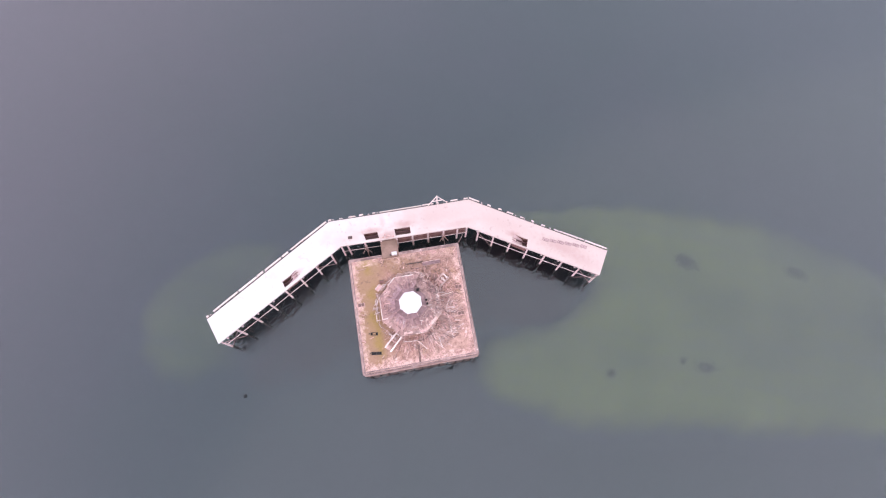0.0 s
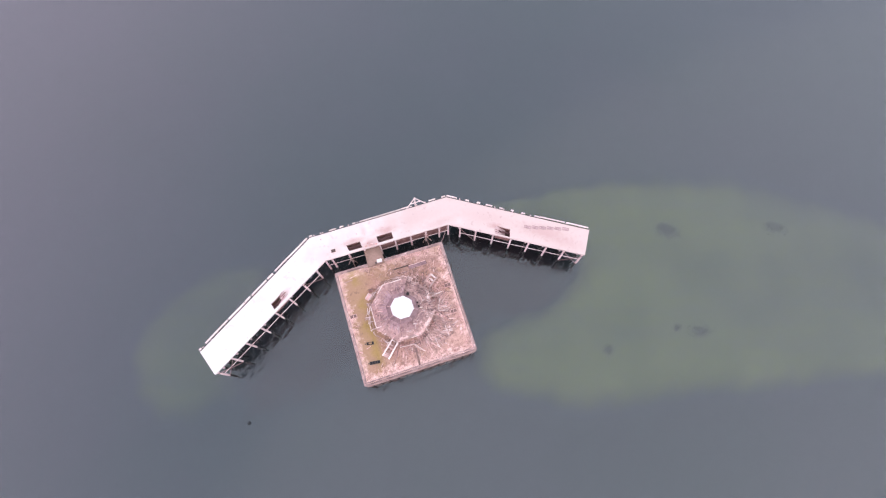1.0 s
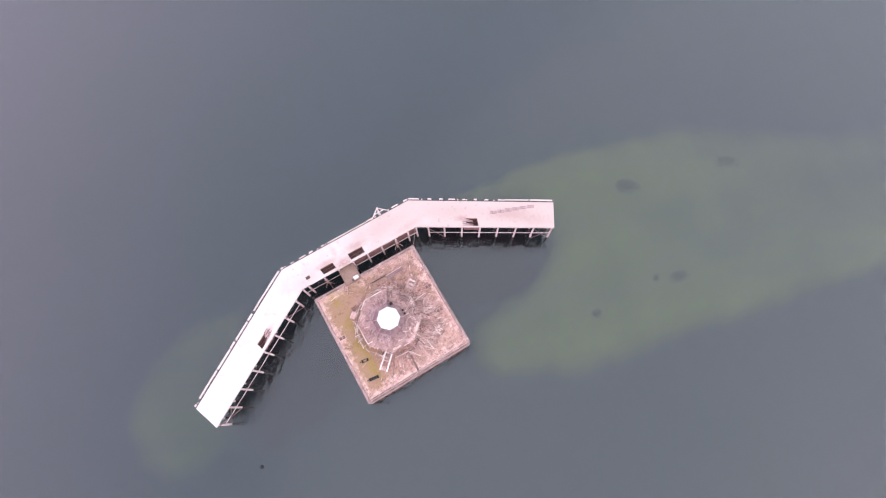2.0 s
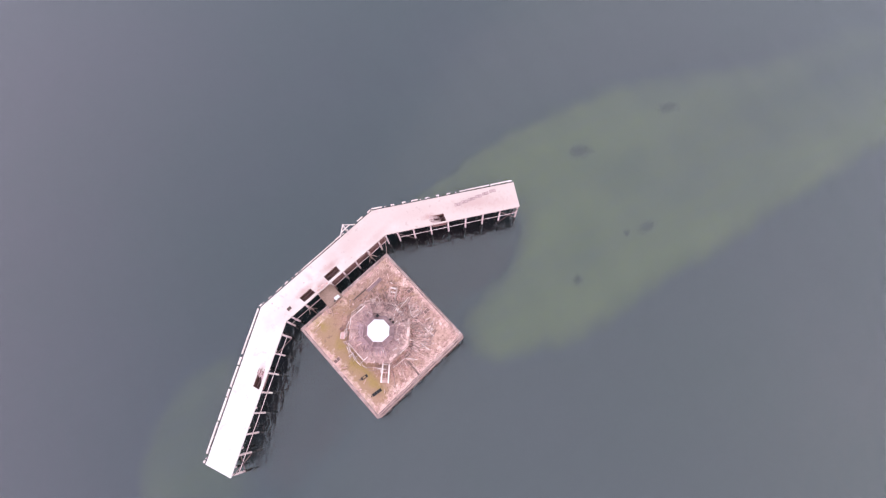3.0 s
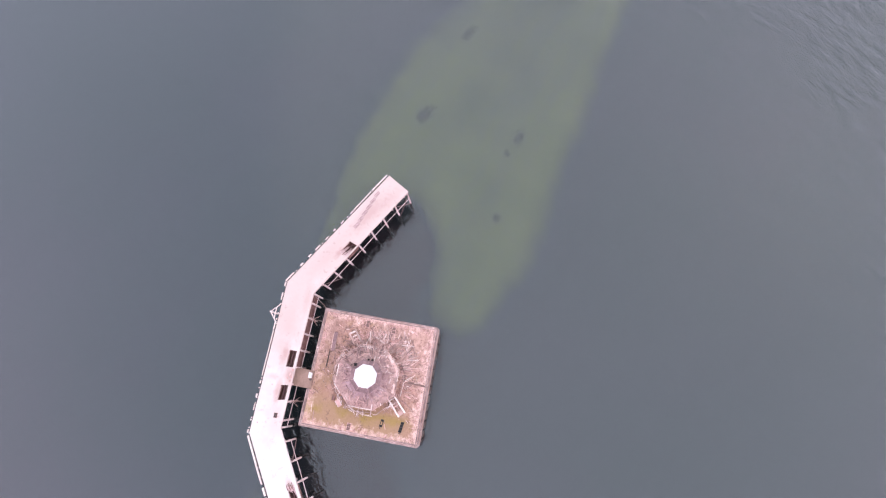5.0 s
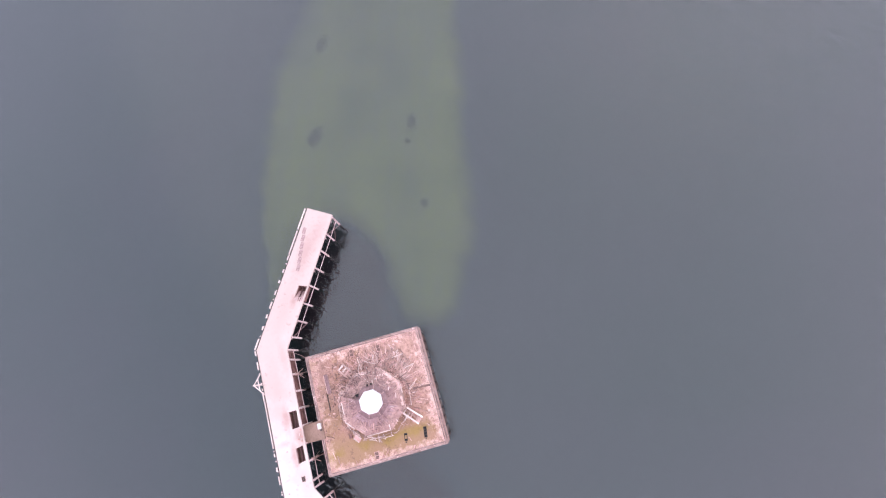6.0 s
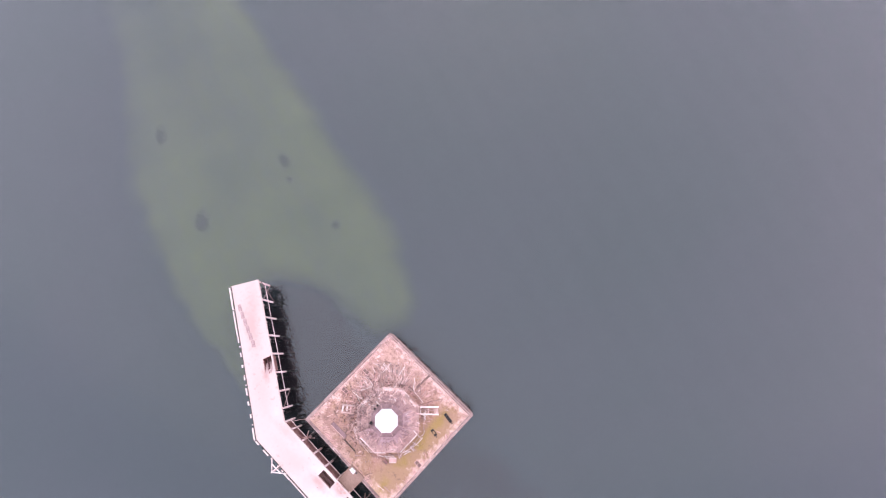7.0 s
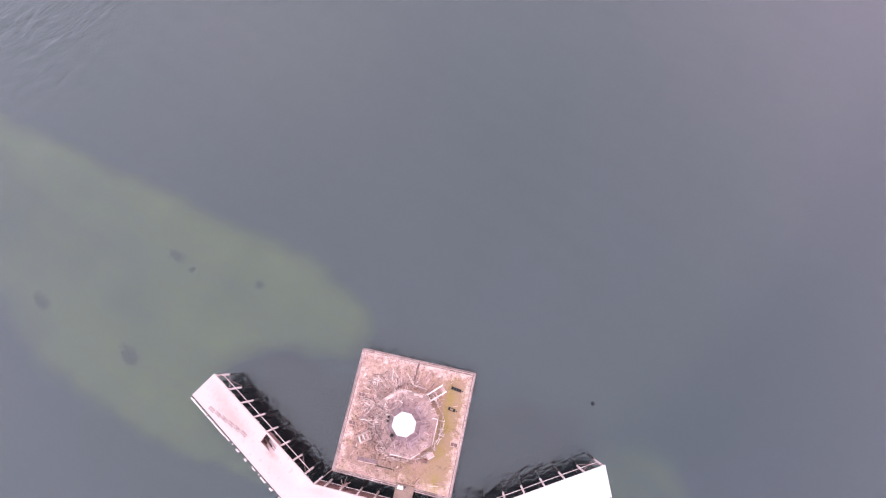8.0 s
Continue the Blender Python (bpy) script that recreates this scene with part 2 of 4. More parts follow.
WATER, SEABED, CAISSON, DECK = water_material(), seabed_material(), caisson_material(), deck_material()
COPING = surface("weathered_coping", (0.105, 0.064, 0.056), (0.290, 0.185, 0.165), (0.560, 0.385, 0.345), 0.8, 5.0, each=0.35)
PILE = pile_material()
TIMBER = surface("grey_timber", (0.240, 0.135, 0.110), (0.560, 0.345, 0.290), (0.780, 0.555, 0.490), 0.7, 6.0, each=0.5)
LIMED = surface("limed_timber", (0.52, 0.39, 0.34), (0.74, 0.59, 0.53), (0.82, 0.69, 0.63), 0.8, 6.0, each=0.2)
FELT = surface("purple_grey_roofing", (0.165, 0.090, 0.090), (0.330, 0.200, 0.203), (0.470, 0.315, 0.315), 1.3, 5.0, each=0.12)
BOARD = surface("weathered_roof_board", (0.120, 0.062, 0.058), (0.270, 0.150, 0.142), (0.430, 0.270, 0.250), 0.6, 5.0, each=0.5)
DARK_PURPLE = surface("dark_purple_sheet", (0.11, 0.062, 0.060), (0.18, 0.105, 0.104), (0.29, 0.175, 0.17), 1.1, 5.0, each=0.2)
SHEATH = surface("bare_pink_sheathing", (0.165, 0.092, 0.080), (0.325, 0.195, 0.168), (0.490, 0.315, 0.275), 0.8, 5.0)
MAROON = surface("maroon_grey_roofing", (0.150, 0.075, 0.070), (0.290, 0.160, 0.150), (0.430, 0.270, 0.255), 1.2, 5.0, each=0.12)
PAINT = surface("white_roof_paint", (0.50, 0.46, 0.44), (0.60, 0.56, 0.54), (0.68, 0.64, 0.62), 0.6, 5.0, 0.6, 0.15)
IRON = surface("dark_iron", (0.02, 0.015, 0.013), (0.045, 0.035, 0.03), (0.09, 0.06, 0.05), 1.5, 7.0, 0.7, 0.4)
RUST = surface("rusty_plate", (0.10, 0.045, 0.038), (0.19, 0.085, 0.072), (0.28, 0.145, 0.122), 1.2, 6.0, 0.8, 0.5)
RUBBLE = surface("crumbled_mortar_and_chips", (0.285, 0.137, 0.118), (0.494, 0.275, 0.239), (0.684, 0.437, 0.391), 1.0, 6.0)
SLIME = surface("algae_stained_concrete", (0.142, 0.088, 0.065), (0.237, 0.145, 0.107), (0.314, 0.198, 0.150), 0.6, 4.0)
GRATE = surface("faded_iron_grating", (0.22, 0.135, 0.13), (0.30, 0.195, 0.185), (0.39, 0.265, 0.25), 1.2, 6.0, 0.7, 0.4)
# undersides painted dark: the shade below the deck is in this colour
SOFFIT = surface("shade_dark_soffit", (0.034, 0.013, 0.013), (0.062, 0.024, 0.024), (0.10, 0.042, 0.039), 0.6, 4.0)
TAR = surface("tarred_float", (0.008, 0.009, 0.009), (0.014, 0.015, 0.015), (0.025, 0.027, 0.027), 2.0, 8.0, 0.95, 0.3)
# black that paints the shade inside hatches and roof holes
VOID = surface("hole_shade_black", (0.003, 0.003, 0.003), (0.006, 0.005, 0.005), (0.012, 0.01, 0.009), 1.5, 6.0)
GRATE_BED = surface("pink_stained_concrete", (0.399, 0.264, 0.249), (0.522, 0.361, 0.344), (0.589, 0.422, 0.396), 1.0, 6.0)
HATCH = surface("dark_rusted_iron", (0.08, 0.045, 0.035), (0.15, 0.085, 0.07), (0.22, 0.13, 0.105), 1.2, 6.0, 0.8, 0.5)
WEED = surface("dark_eelgrass", (0.165, 0.21, 0.115), (0.21, 0.26, 0.125), (0.24, 0.295, 0.13), 0.6, 3.0)


# ---- mesh helpers ----
def link(name, bm, material, parent=None):
    me = bpy.data.meshes.new(name)
    bmesh.ops.recalc_face_normals(bm, faces=bm.faces)
    bm.to_mesh(me)
    bm.free()
    me.materials.append(material)
    ob = new(name, me)
    ob.parent = parent
    return ob


def part(name, bm, material, parent, label=""):
    return tagged(link(name, bm, material, parent), label)


def bar(bm, a, b, w, h, up=(0, 0, 1), bevel=0.0):
    """A squared beam from a to b, w wide and h deep."""
    a, b = Vector(a), Vector(b)
    d = (b - a).normalized()
    s = d.cross(Vector(up))
    s = s.normalized() if s.length > 1e-4 else Vector((1, 0, 0))
    u = s.cross(d).normalized()
    made = []
    for e in (a, b):
        for p, q in ((-1, -1), (1, -1), (1, 1), (-1, 1)):
            made.append(bm.verts.new(e + s * (p * w / 2) + u * (q * h / 2)))
    for f in ((3, 2, 1, 0), (4, 5, 6, 7), (0, 1, 5, 4), (1, 2, 6, 5), (2, 3, 7, 6), (3, 0, 4, 7)):
        bm.faces.new([made[k] for k in f])
    return bm


def pole(bm, a, b, r1, r2, sides=8):
    a, b = Vector(a), Vector(b)
    d = (b - a).normalized()
    s = d.cross(Vector((0, 0, 1)))
    s = s.normalized() if s.length > 1e-4 else Vector((1, 0, 0))
    u = s.cross(d)
    rings = [[bm.verts.new(e + (s * math.cos(k * math.tau / sides) + u * math.sin(k * math.tau / sides)) * r) for k in range(sides)] for e, r in ((a, r1), (b, r2))]
    for k in range(sides):
        j = (k + 1) % sides
        bm.faces.new((rings[0][k], rings[0][j], rings[1][j], rings[1][k]))
    bm.faces.new(rings[0][::-1])
    bm.faces.new(rings[1])
    return bm


def beam(a, b, w, h, up=(0, 0, 1)):
    return bar(bmesh.new(), a, b, w, h, up)


def prism(points, z0, z1):
    bm = bmesh.new()
    low = [bm.verts.new((x, y, z0)) for x, y in points]
    top = [bm.verts.new((x, y, z1)) for x, y in points]
    bm.faces.new(low[::-1])
    bm.faces.new(top)
    for k in range(len(points)):
        j = (k + 1) % len(points)
        bm.faces.new((low[k], low[j], top[j], top[k]))
    return bm


def thing(name, at, label, category, group=""):
    ob = new(name)
    ob.location = at
    ob.empty_display_size = 0.3
    return tagged(ob, label, category, group)


def grid_sheet(name, xs, ys, height, material):
    vx, vy = np.meshgrid(xs, ys)
    vz = height(vx, vy)
    n, k = len(xs), len(ys)
    ids = np.arange(n * k).reshape(k, n)
    quads = np.stack([ids[:-1, :-1], ids[:-1, 1:], ids[1:, 1:], ids[1:, :-1]], -1).reshape(-1, 4)
    me = bpy.data.meshes.new(name)
    me.from_pydata(np.stack([vx, vy, vz], -1).reshape(-1, 3).tolist(), [], quads.tolist())
    me.materials.append(material)
    for f in me.polygons:
        f.use_smooth = True
    return new(name, me)


# ---- sea and seabed ----
far = [-2600, -1400, -700, -400, -260]
edges = np.array(far + list(np.arange(-200, 201, 40)) + [-v for v in far[::-1]], float)
tagged(grid_sheet("water", edges, edges, lambda x, y: 0 * x + ZW, WATER), "grey rippled sea water, slightly clear over shoals", "sea", kind="structure")

BANKS = [
    [(24, 21), (34, 20), (47, 18), (58, 16.3), (71, 13.2), (84, 8), (97, 0.5), (110, -8), (130, -17), (170, -36), (260, -75), (262, -112), (175, -66), (135, -51.5), (112, -46),
     (93, -42), (74, -38), (57, -34.5), (41, -31.5), (28, -27.5), (20, -23.6), (14, -20.5), (12.8, -15.5), (14.5, -11), (18, -9), (25, -8.2), (31, -8),
     (36, -6), (41, -3.5), (43, 0), (43, 6), (38, 12.5), (30, 17)],
    [(-28, 21.5), (-34, 23.8), (-44, 24), (-53, 21.5), (-58, 17), (-61.5, 11), (-61.5, 2), (-58, -4), (-51, -6.5), (-42, -4), (-38, 3), (-30, 11)],
]


def bank_depth(x, y):
    z = np.full(x.shape, -7.0)
    for k, poly in enumerate(BANKS):
        near = np.full(x.shape, 1e9)
        inside = np.zeros(x.shape, bool)
        for (ax, ay), (bx, by) in zip(poly, poly[1:] + poly[:1]):
            dx, dy = bx - ax, by - ay
            s = np.clip(((x - ax) * dx + (y - ay) * dy) / (dx * dx + dy * dy), 0, 1)
            near = np.minimum(near, np.hypot(x - ax - s * dx, y - ay - s * dy))
            inside ^= ((ay > y) != (by > y)) & (x < dx * (y - ay) / (dy if dy else 1e-9) + ax)
        d = np.where(inside, near, -near) + 0.35 * np.sin(x * 0.21 + y * 0.17) + 0.3 * np.sin(y * 0.27 - x * 0.09 + 1.0)
        d = d + 0.4 * np.sin(x * 0.47 + 1.3 * np.sin(y * 0.21)) * np.sin(y * 0.39 + 0.7) + 0.2 * np.sin(x * 0.83 - y * 0.55 + 2.0)
        ramp = 9.0 - 3.8 * np.exp(-((x - 33) / 13) ** 2 - ((y + 4) / 10) ** 2)
        ramp = ramp + 5.0 * np.clip((y + 2 + 0.3 * (x - 45)) / 10, 0, 1) * np.clip((x - 45) / 25, 0, 1)      # a gentler slope on the north side
        s = np.clip((d + 0.53 * ramp) / ramp, 0, 1)
        fade = np.clip((225 - x) / 120, 0, 0.90) if k == 0 else 0.52
        if k == 0:          # a shallow trough runs along the bank between its two brighter ridges
            mid = (y + 4.0 + 0.30 * (x - 45)) / 11.0
            fade = fade * (1 - (0.24 + 0.05 * np.sin(x * 0.11)) * np.exp(-mid * mid) * np.clip((x - 44) / 25, 0, 1))
            # the northern ridge sinks away with distance
            fade = fade * (1 - 0.36 * np.clip((x - 70) / 45, 0, 1) * np.clip((y + 34 + 0.2 * (x - 70)) / 16, 0, 1))
        z = np.maximum(z, -7 + 6.0 * s * s * (3 - 2 * s) * fade)
    rough = 0.22 * np.sin(x * 0.23 + 0.8 * np.sin(y * 0.11)) * np.sin(y * 0.19) + 0.16 * np.sin(x * 0.41 + y * 0.33) * np.sin(y * 0.47 - x * 0.13)
    return z + ZW + rough


inner = np.arange(-90, 271, 2.0)
xs = np.array(far[:3] + [-300, -200, -130] + list(inner) + [300, 400, 700, 1400, 2600], float)
ys = np.array(far[:3] + [-300, -220, -160] + list(np.arange(-136, 61, 2.0)) + [90, 150, 300, 700, 1400, 2600], float)
tagged(grid_sheet("seabed", xs, ys, bank_depth, SEABED), "silty seabed with greenish sandbanks, water murk painted into its colour", "seabed", kind="structure")

rnd = random.Random(4)


def weed_patch(x, y, rx, ry, turn):
    """Many low tufts of weed, dense in the middle and thinning outwards."""
    bm = bmesh.new()
    for k in range(int(190 * rx * ry) + 90):
        wide = rnd.choice((0.16, 0.26, 0.36))
        u, v = rnd.gauss(0, wide) * rx, rnd.gauss(0, wide) * ry
        cx, cy = u * math.cos(turn) - v * math.sin(turn), u * math.sin(turn) + v * math.cos(turn)
        r, h = rnd.uniform(0.05, 0.13), rnd.uniform(0.03, 0.1)
        n, spin = 5, rnd.uniform(0, 6.3)
        rim = [bm.verts.new((cx + r * rnd.uniform(0.7, 1.3) * math.cos(spin + j * math.tau / n), cy + r * rnd.uniform(0.7, 1.3) * math.sin(spin + j * math.tau / n), -0.3)) for j in range(n)]
        top = bm.verts.new((cx, cy, h))
        for j in range(n):
            bm.faces.new((rim[j], rim[(j + 1) % n], top))
    ob = link("weed_patch", bm, WEED)
    ob.location = (x, y, float(bank_depth(np.array([x]), np.array([y]))[0]) + 0.1)
    tagged(ob, "dark patch of weed growing on the sandbank", "seaweed", "weed patches on the sandbank", "stuff")


for x, y, rx, ry, a in ((63.6, 2.6, 5.6, 2.8, -0.75), (89.5, -5.0, 4.4, 2.2, -0.6), (61.5, -23.4, 3.4, 2.2, -0.3), (40.2, -20.5, 2.2, 1.9, 0.0), (56.6, -20.8, 1.8, 1.3, 0.4)):
    weed_patch(x, y, rx, ry, a)

bm = bmesh.new()
pole(bm, (0, 0, -0.25), (0, 0, 0.08), 0.28, 0.42, 12)
pole(bm, (0, 0, 0.08), (0, 0, 0.36), 0.42, 0.16, 12)
buoy = link("mooring_buoy", bm, TAR)
buoy.location = (-37.3, -12.0, ZW)
tagged(buoy, "small dark mooring buoy floating on the water", "buoy")

# ---- pier: three straight decks on timber bents ----
# inner start, inner end, outer start, outer end of each deck
LEGS = {
    "west": ((-39.71, -1.53), (-13.07, 15.03), (-41.88, 3.96), (-15.16, 21.24)),
    "middle": ((-13.07, 15.03), (14.55, 14.98), (-15.16, 21.24), (16.14, 21.44)),
    "east": ((14.55, 14.98), (40.39, -0.58), (16.14, 21.44), (43.56, 4.57)),
}
HOLES = {"west": [(0.535, 0.635, 0.09, 0.33)], "middle": [(0.20, 0.304, 0.085, 0.33), (0.434, 0.553, 0.08, 0.33)], "east": [(0.352, 0.456, 0.045, 0.34)]}
BENTS = {"west": (0.015, 0.135, 0.262, 0.394, 0.527, 0.652, 0.782, 0.91), "middle": (0.0, 0.05, 0.185, 0.31, 0.435, 0.562, 0.687, 0.812, 0.925, 1.0),
         "east": (0.09, 0.207, 0.335, 0.466, 0.597, 0.727, 0.855, 0.985)}


def on(leg, u, v):
    a, b, c, d = (Vector(p) for p in LEGS[leg])
    return (a.lerp(b, u)).lerp(c.lerp(d, u), v)


def at3(leg, u, v, z):
    p = on(leg, u, v)
    return Vector((p.x, p.y, z))


def deck_slab(leg):
    """The slab of one leg with its openings cut through."""
    us, vs = {0.0, 1.0}, {0.0, 1.0}
    for u0, u1, v0, v1 in HOLES[leg]:
        us |= {u0, u1}
        vs |= {v0, v1}
    us |= {k / 8 for k in range(9)}
    us, vs = sorted(us), sorted(vs)

    def solid(i, j):
        if not (0 <= i < len(us) - 1 and 0 <= j < len(vs) - 1):
            return False
        u, v = (us[i] + us[i + 1]) / 2, (vs[j] + vs[j + 1]) / 2
        return not any(u0 < u < u1 and v0 < v < v1 for u0, u1, v0, v1 in HOLES[leg])

    bm = bmesh.new()
    made = {}

    def vert(i, j, k):
        if (i, j, k) not in made:
            made[i, j, k] = bm.verts.new(at3(leg, us[i], vs[j], ZD - 0.45 * k))
        return made[i, j, k]

    for i in range(len(us) - 1):
        for j in range(len(vs) - 1):
            if not solid(i, j):
                continue
            ring = [(i, j), (i + 1, j), (i + 1, j + 1), (i, j + 1)]
            bm.faces.new([vert(*q, 0) for q in ring])
            bm.faces.new([vert(*q, 1) for q in ring[::-1]])
            for (p, q), (di, dj) in zip(zip(ring, ring[1:] + ring[:1]), ((0, -1), (1, 0), (0, 1), (-1, 0))):
                if not solid(i + di, j + dj):
                    bm.faces.new((vert(*p, 0), vert(*p, 1), vert(*q, 1), vert(*q, 0)))
    return bm


def pier_leg(leg, label):
    ob = thing("pier", (0, 0, 0), label, "pier", "pier legs")
    slab = part("deck", deck_slab(leg), DECK, ob, "bleached concrete deck slab with cut openings")
    # downward faces get the soffit colour with the shade painted in
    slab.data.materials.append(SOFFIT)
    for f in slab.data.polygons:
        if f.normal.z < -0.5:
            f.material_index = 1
    for u in BENTS[leg]:
        a, b = at3(leg, u, 0.03, ZD - 0.7), at3(leg, u, 0.97, ZD - 0.7)
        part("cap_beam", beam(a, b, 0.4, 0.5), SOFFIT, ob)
        for v in (0.015, 0.36, 0.66, 0.96):
            p = on(leg, u, v)
            lean = rnd.uniform(-0.1, 0.1)
            part("bearing_post", pole(bmesh.new(), (p.x + lean, p.y + lean, ZW - 7.2), (p.x, p.y, ZD - 0.45), 0.23, 0.2, 10), PILE, ob)
    us = BENTS[leg]
    for u0, u1 in zip(us, us[1:]):
        for v, z in ((0.0, 3.0), (0.97, 3.0)):
            a, b = at3(leg, u0, v - 0.045, z + rnd.uniform(-0.1, 0.1)), at3(leg, u1, v - 0.045, z + rnd.uniform(-0.1, 0.1))
            part("waling", beam(a, b, 0.1, 0.2), PILE, ob)
    for v in (0.2, 0.5, 0.8):
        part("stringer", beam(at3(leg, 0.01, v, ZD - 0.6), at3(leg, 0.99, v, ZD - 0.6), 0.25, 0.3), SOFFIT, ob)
    return ob


def braces(ob, leg, pairs):
    """Slanting struts on the inner face of a bay, between two bents."""
    for u0, u1 in pairs:
        part("diagonal_brace", beam(at3(leg, u0, -0.03, ZD - 0.6), at3(leg, u1, -0.035, ZW + 0.7), 0.10, 0.14), BOARD, ob)
        if u0 < 0.1 and leg == "west" or u1 > 0.95:
            part("diagonal_brace", beam(at3(leg, u1, -0.05, ZD - 0.6), at3(leg, u0, -0.055, ZW + 0.7), 0.10, 0.14), BOARD, ob)
        part("diagonal_brace", beam(at3(leg, u1, 0.0, ZD - 0.6), at3(leg, u0, 0.42, ZW + 0.5), 0.10, 0.12), BOARD, ob)


west = pier_leg("west", "white bleached concrete pier deck on timber piles, with a broken opening")
middle = pier_leg("middle", "pale stained concrete pier deck on timber piles, with two openings")
east = pier_leg("east", "pale pinkish concrete pier deck on timber piles, with one opening")
braces(west, "west", ((0.015, 0.135), (0.782, 0.91)))
braces(east, "east", ((0.09, 0.207), (0.855, 0.985)))
for u in (0.185, 0.812):
    p = on("middle", u, 0.0)
    for dx, dy, zt in ((-1.0, -0.7, 2.4), (0.95, -0.8, 2.4), (0.15, -1.2, 1.4), (-0.4, 0.4, 1.2)):
        part("raking_strut", pole(bmesh.new(), (p.x + dx, p.y + dy, zt - 1.6), (p.x - dx * 0.35, p.y - dy * 0.4 - 0.4, zt + 1.6), 0.08, 0.07), TIMBER, middle)

for u0, u1 in zip(BENTS["middle"][1:], BENTS["middle"][2:]):
    for z, v in ((ZD - 1.5, 0.05), (ZD - 2.3, 0.06), (1.6, 0.08)):
        if rnd.random() < (0.85 if u0 > 0.4 else 0.35):
            a, b = at3("middle", u0 + 0.005, v, z + rnd.uniform(-0.15, 0.15)), at3("middle", u1 - 0.005, v + rnd.uniform(0, 0.02), z + rnd.uniform(-0.15, 0.15))
            part("back_board", beam(a, b, 0.5, 0.12), RUST, middle, "rust-brown boarding behind the piles")

# timber fender along the outer edge, broken into lengths
FENDERS = {
    "west": ((0.005, 0.02), (0.06, 0.25), (0.26, 0.40), (0.41, 0.455), (0.47, 0.60), (0.61, 0.66), (0.68, 0.80), (0.80, 0.985)),
    "middle": ((0.0, 0.02), (0.075, 0.085), (0.14, 0.19), (0.22, 0.245), (0.31, 0.33), (0.36, 0.66), (0.665, 0.72), (0.73, 0.745), (0.87, 0.92), (0.965, 0.995)),
    "east": ((0.0, 0.075), (0.135, 0.16), (0.215, 0.24), (0.28, 0.325), (0.375, 0.40), (0.455, 0.475), (0.53, 0.555), (0.62, 0.65), (0.66, 0.83), (0.84, 0.99)),
}


def out_edge(leg, u, off):
    a, b = Vector(LEGS[leg][2]), Vector(LEGS[leg][3])
    d = (b - a).normalized()
    return a.lerp(b, u) + Vector((-d.y, d.x)) * off


for leg, ob in (("west", west), ("middle", middle), ("east", east)):
    for u0, u1 in FENDERS[leg]:
        w, z = rnd.uniform(0.26, 0.36) if leg == "west" else rnd.uniform(0.15, 0.24), ZD + 0.02 + rnd.uniform(-0.1, 0.12)
        o = rnd.uniform(0.27, 0.34) if leg == "west" else rnd.uniform(0.2, 0.26)
        a, b = out_edge(leg, u0, o), out_edge(leg, u1, o + rnd.uniform(-0.04, 0.04))
        part("fender_timber", beam((a.x, a.y, z), (b.x, b.y, z + rnd.uniform(-0.04, 0.04)), w, 0.3), LIMED, ob, "bird-limed fender timber")
    n = 16
    for k in range(n):
        p = out_edge(leg, (k + 0.5) / n, 0.27)
        part("fender_post", pole(bmesh.new(), (p.x, p.y, ZW - 7.2), (p.x, p.y, ZD - 0.16), 0.13, 0.12), PILE, ob)
        q = out_edge(leg, (k + 0.5) / n, -0.02)
        part("fender_block", beam((p.x, p.y, ZD - 0.4), (q.x, q.y, ZD - 0.4), 0.2, 0.24), PILE, ob)
    # dark strip laid on the deck edge to paint the shaded fender gap
    a, b = out_edge(leg, 0.004, -0.08), out_edge(leg, 0.996, -0.08)
    deck_part = next(c for c in ob.children if c.name.startswith("deck"))
    part("edge_gap_strip", beam((a.x, a.y, ZD + 0.01), (b.x, b.y, ZD + 0.01), 0.12, 0.07), IRON, deck_part, "dark strip painted as the shaded gap behind the fender")

# outrigger frame on the seaward edge
frame_ob = thing("outrigger_frame", (9.2, 23.0, 0), "bird-limed timber outrigger frame fixed to the pier edge", "timber frame")
apex = Vector((0, 0, ZD + 0.45))
for x, y, z in ((-2.3, -1.75, ZD + 0.14), (2.05, -1.7, ZD + 0.14), (-0.2, -2.5, ZD + 0.14)):
    part("strut", beam(apex, (x, y, z), 0.16, 0.18), LIMED, frame_ob)
part("tie", beam((-1.3, -1.0, ZD + 0.25), (1.15, -0.95, ZD + 0.25), 0.16, 0.16), LIMED, frame_ob)
part("post", pole(bmesh.new(), (0, 0, ZW - 7.2), (0, 0, ZD + 0.6), 0.2, 0.18), LIMED, frame_ob)

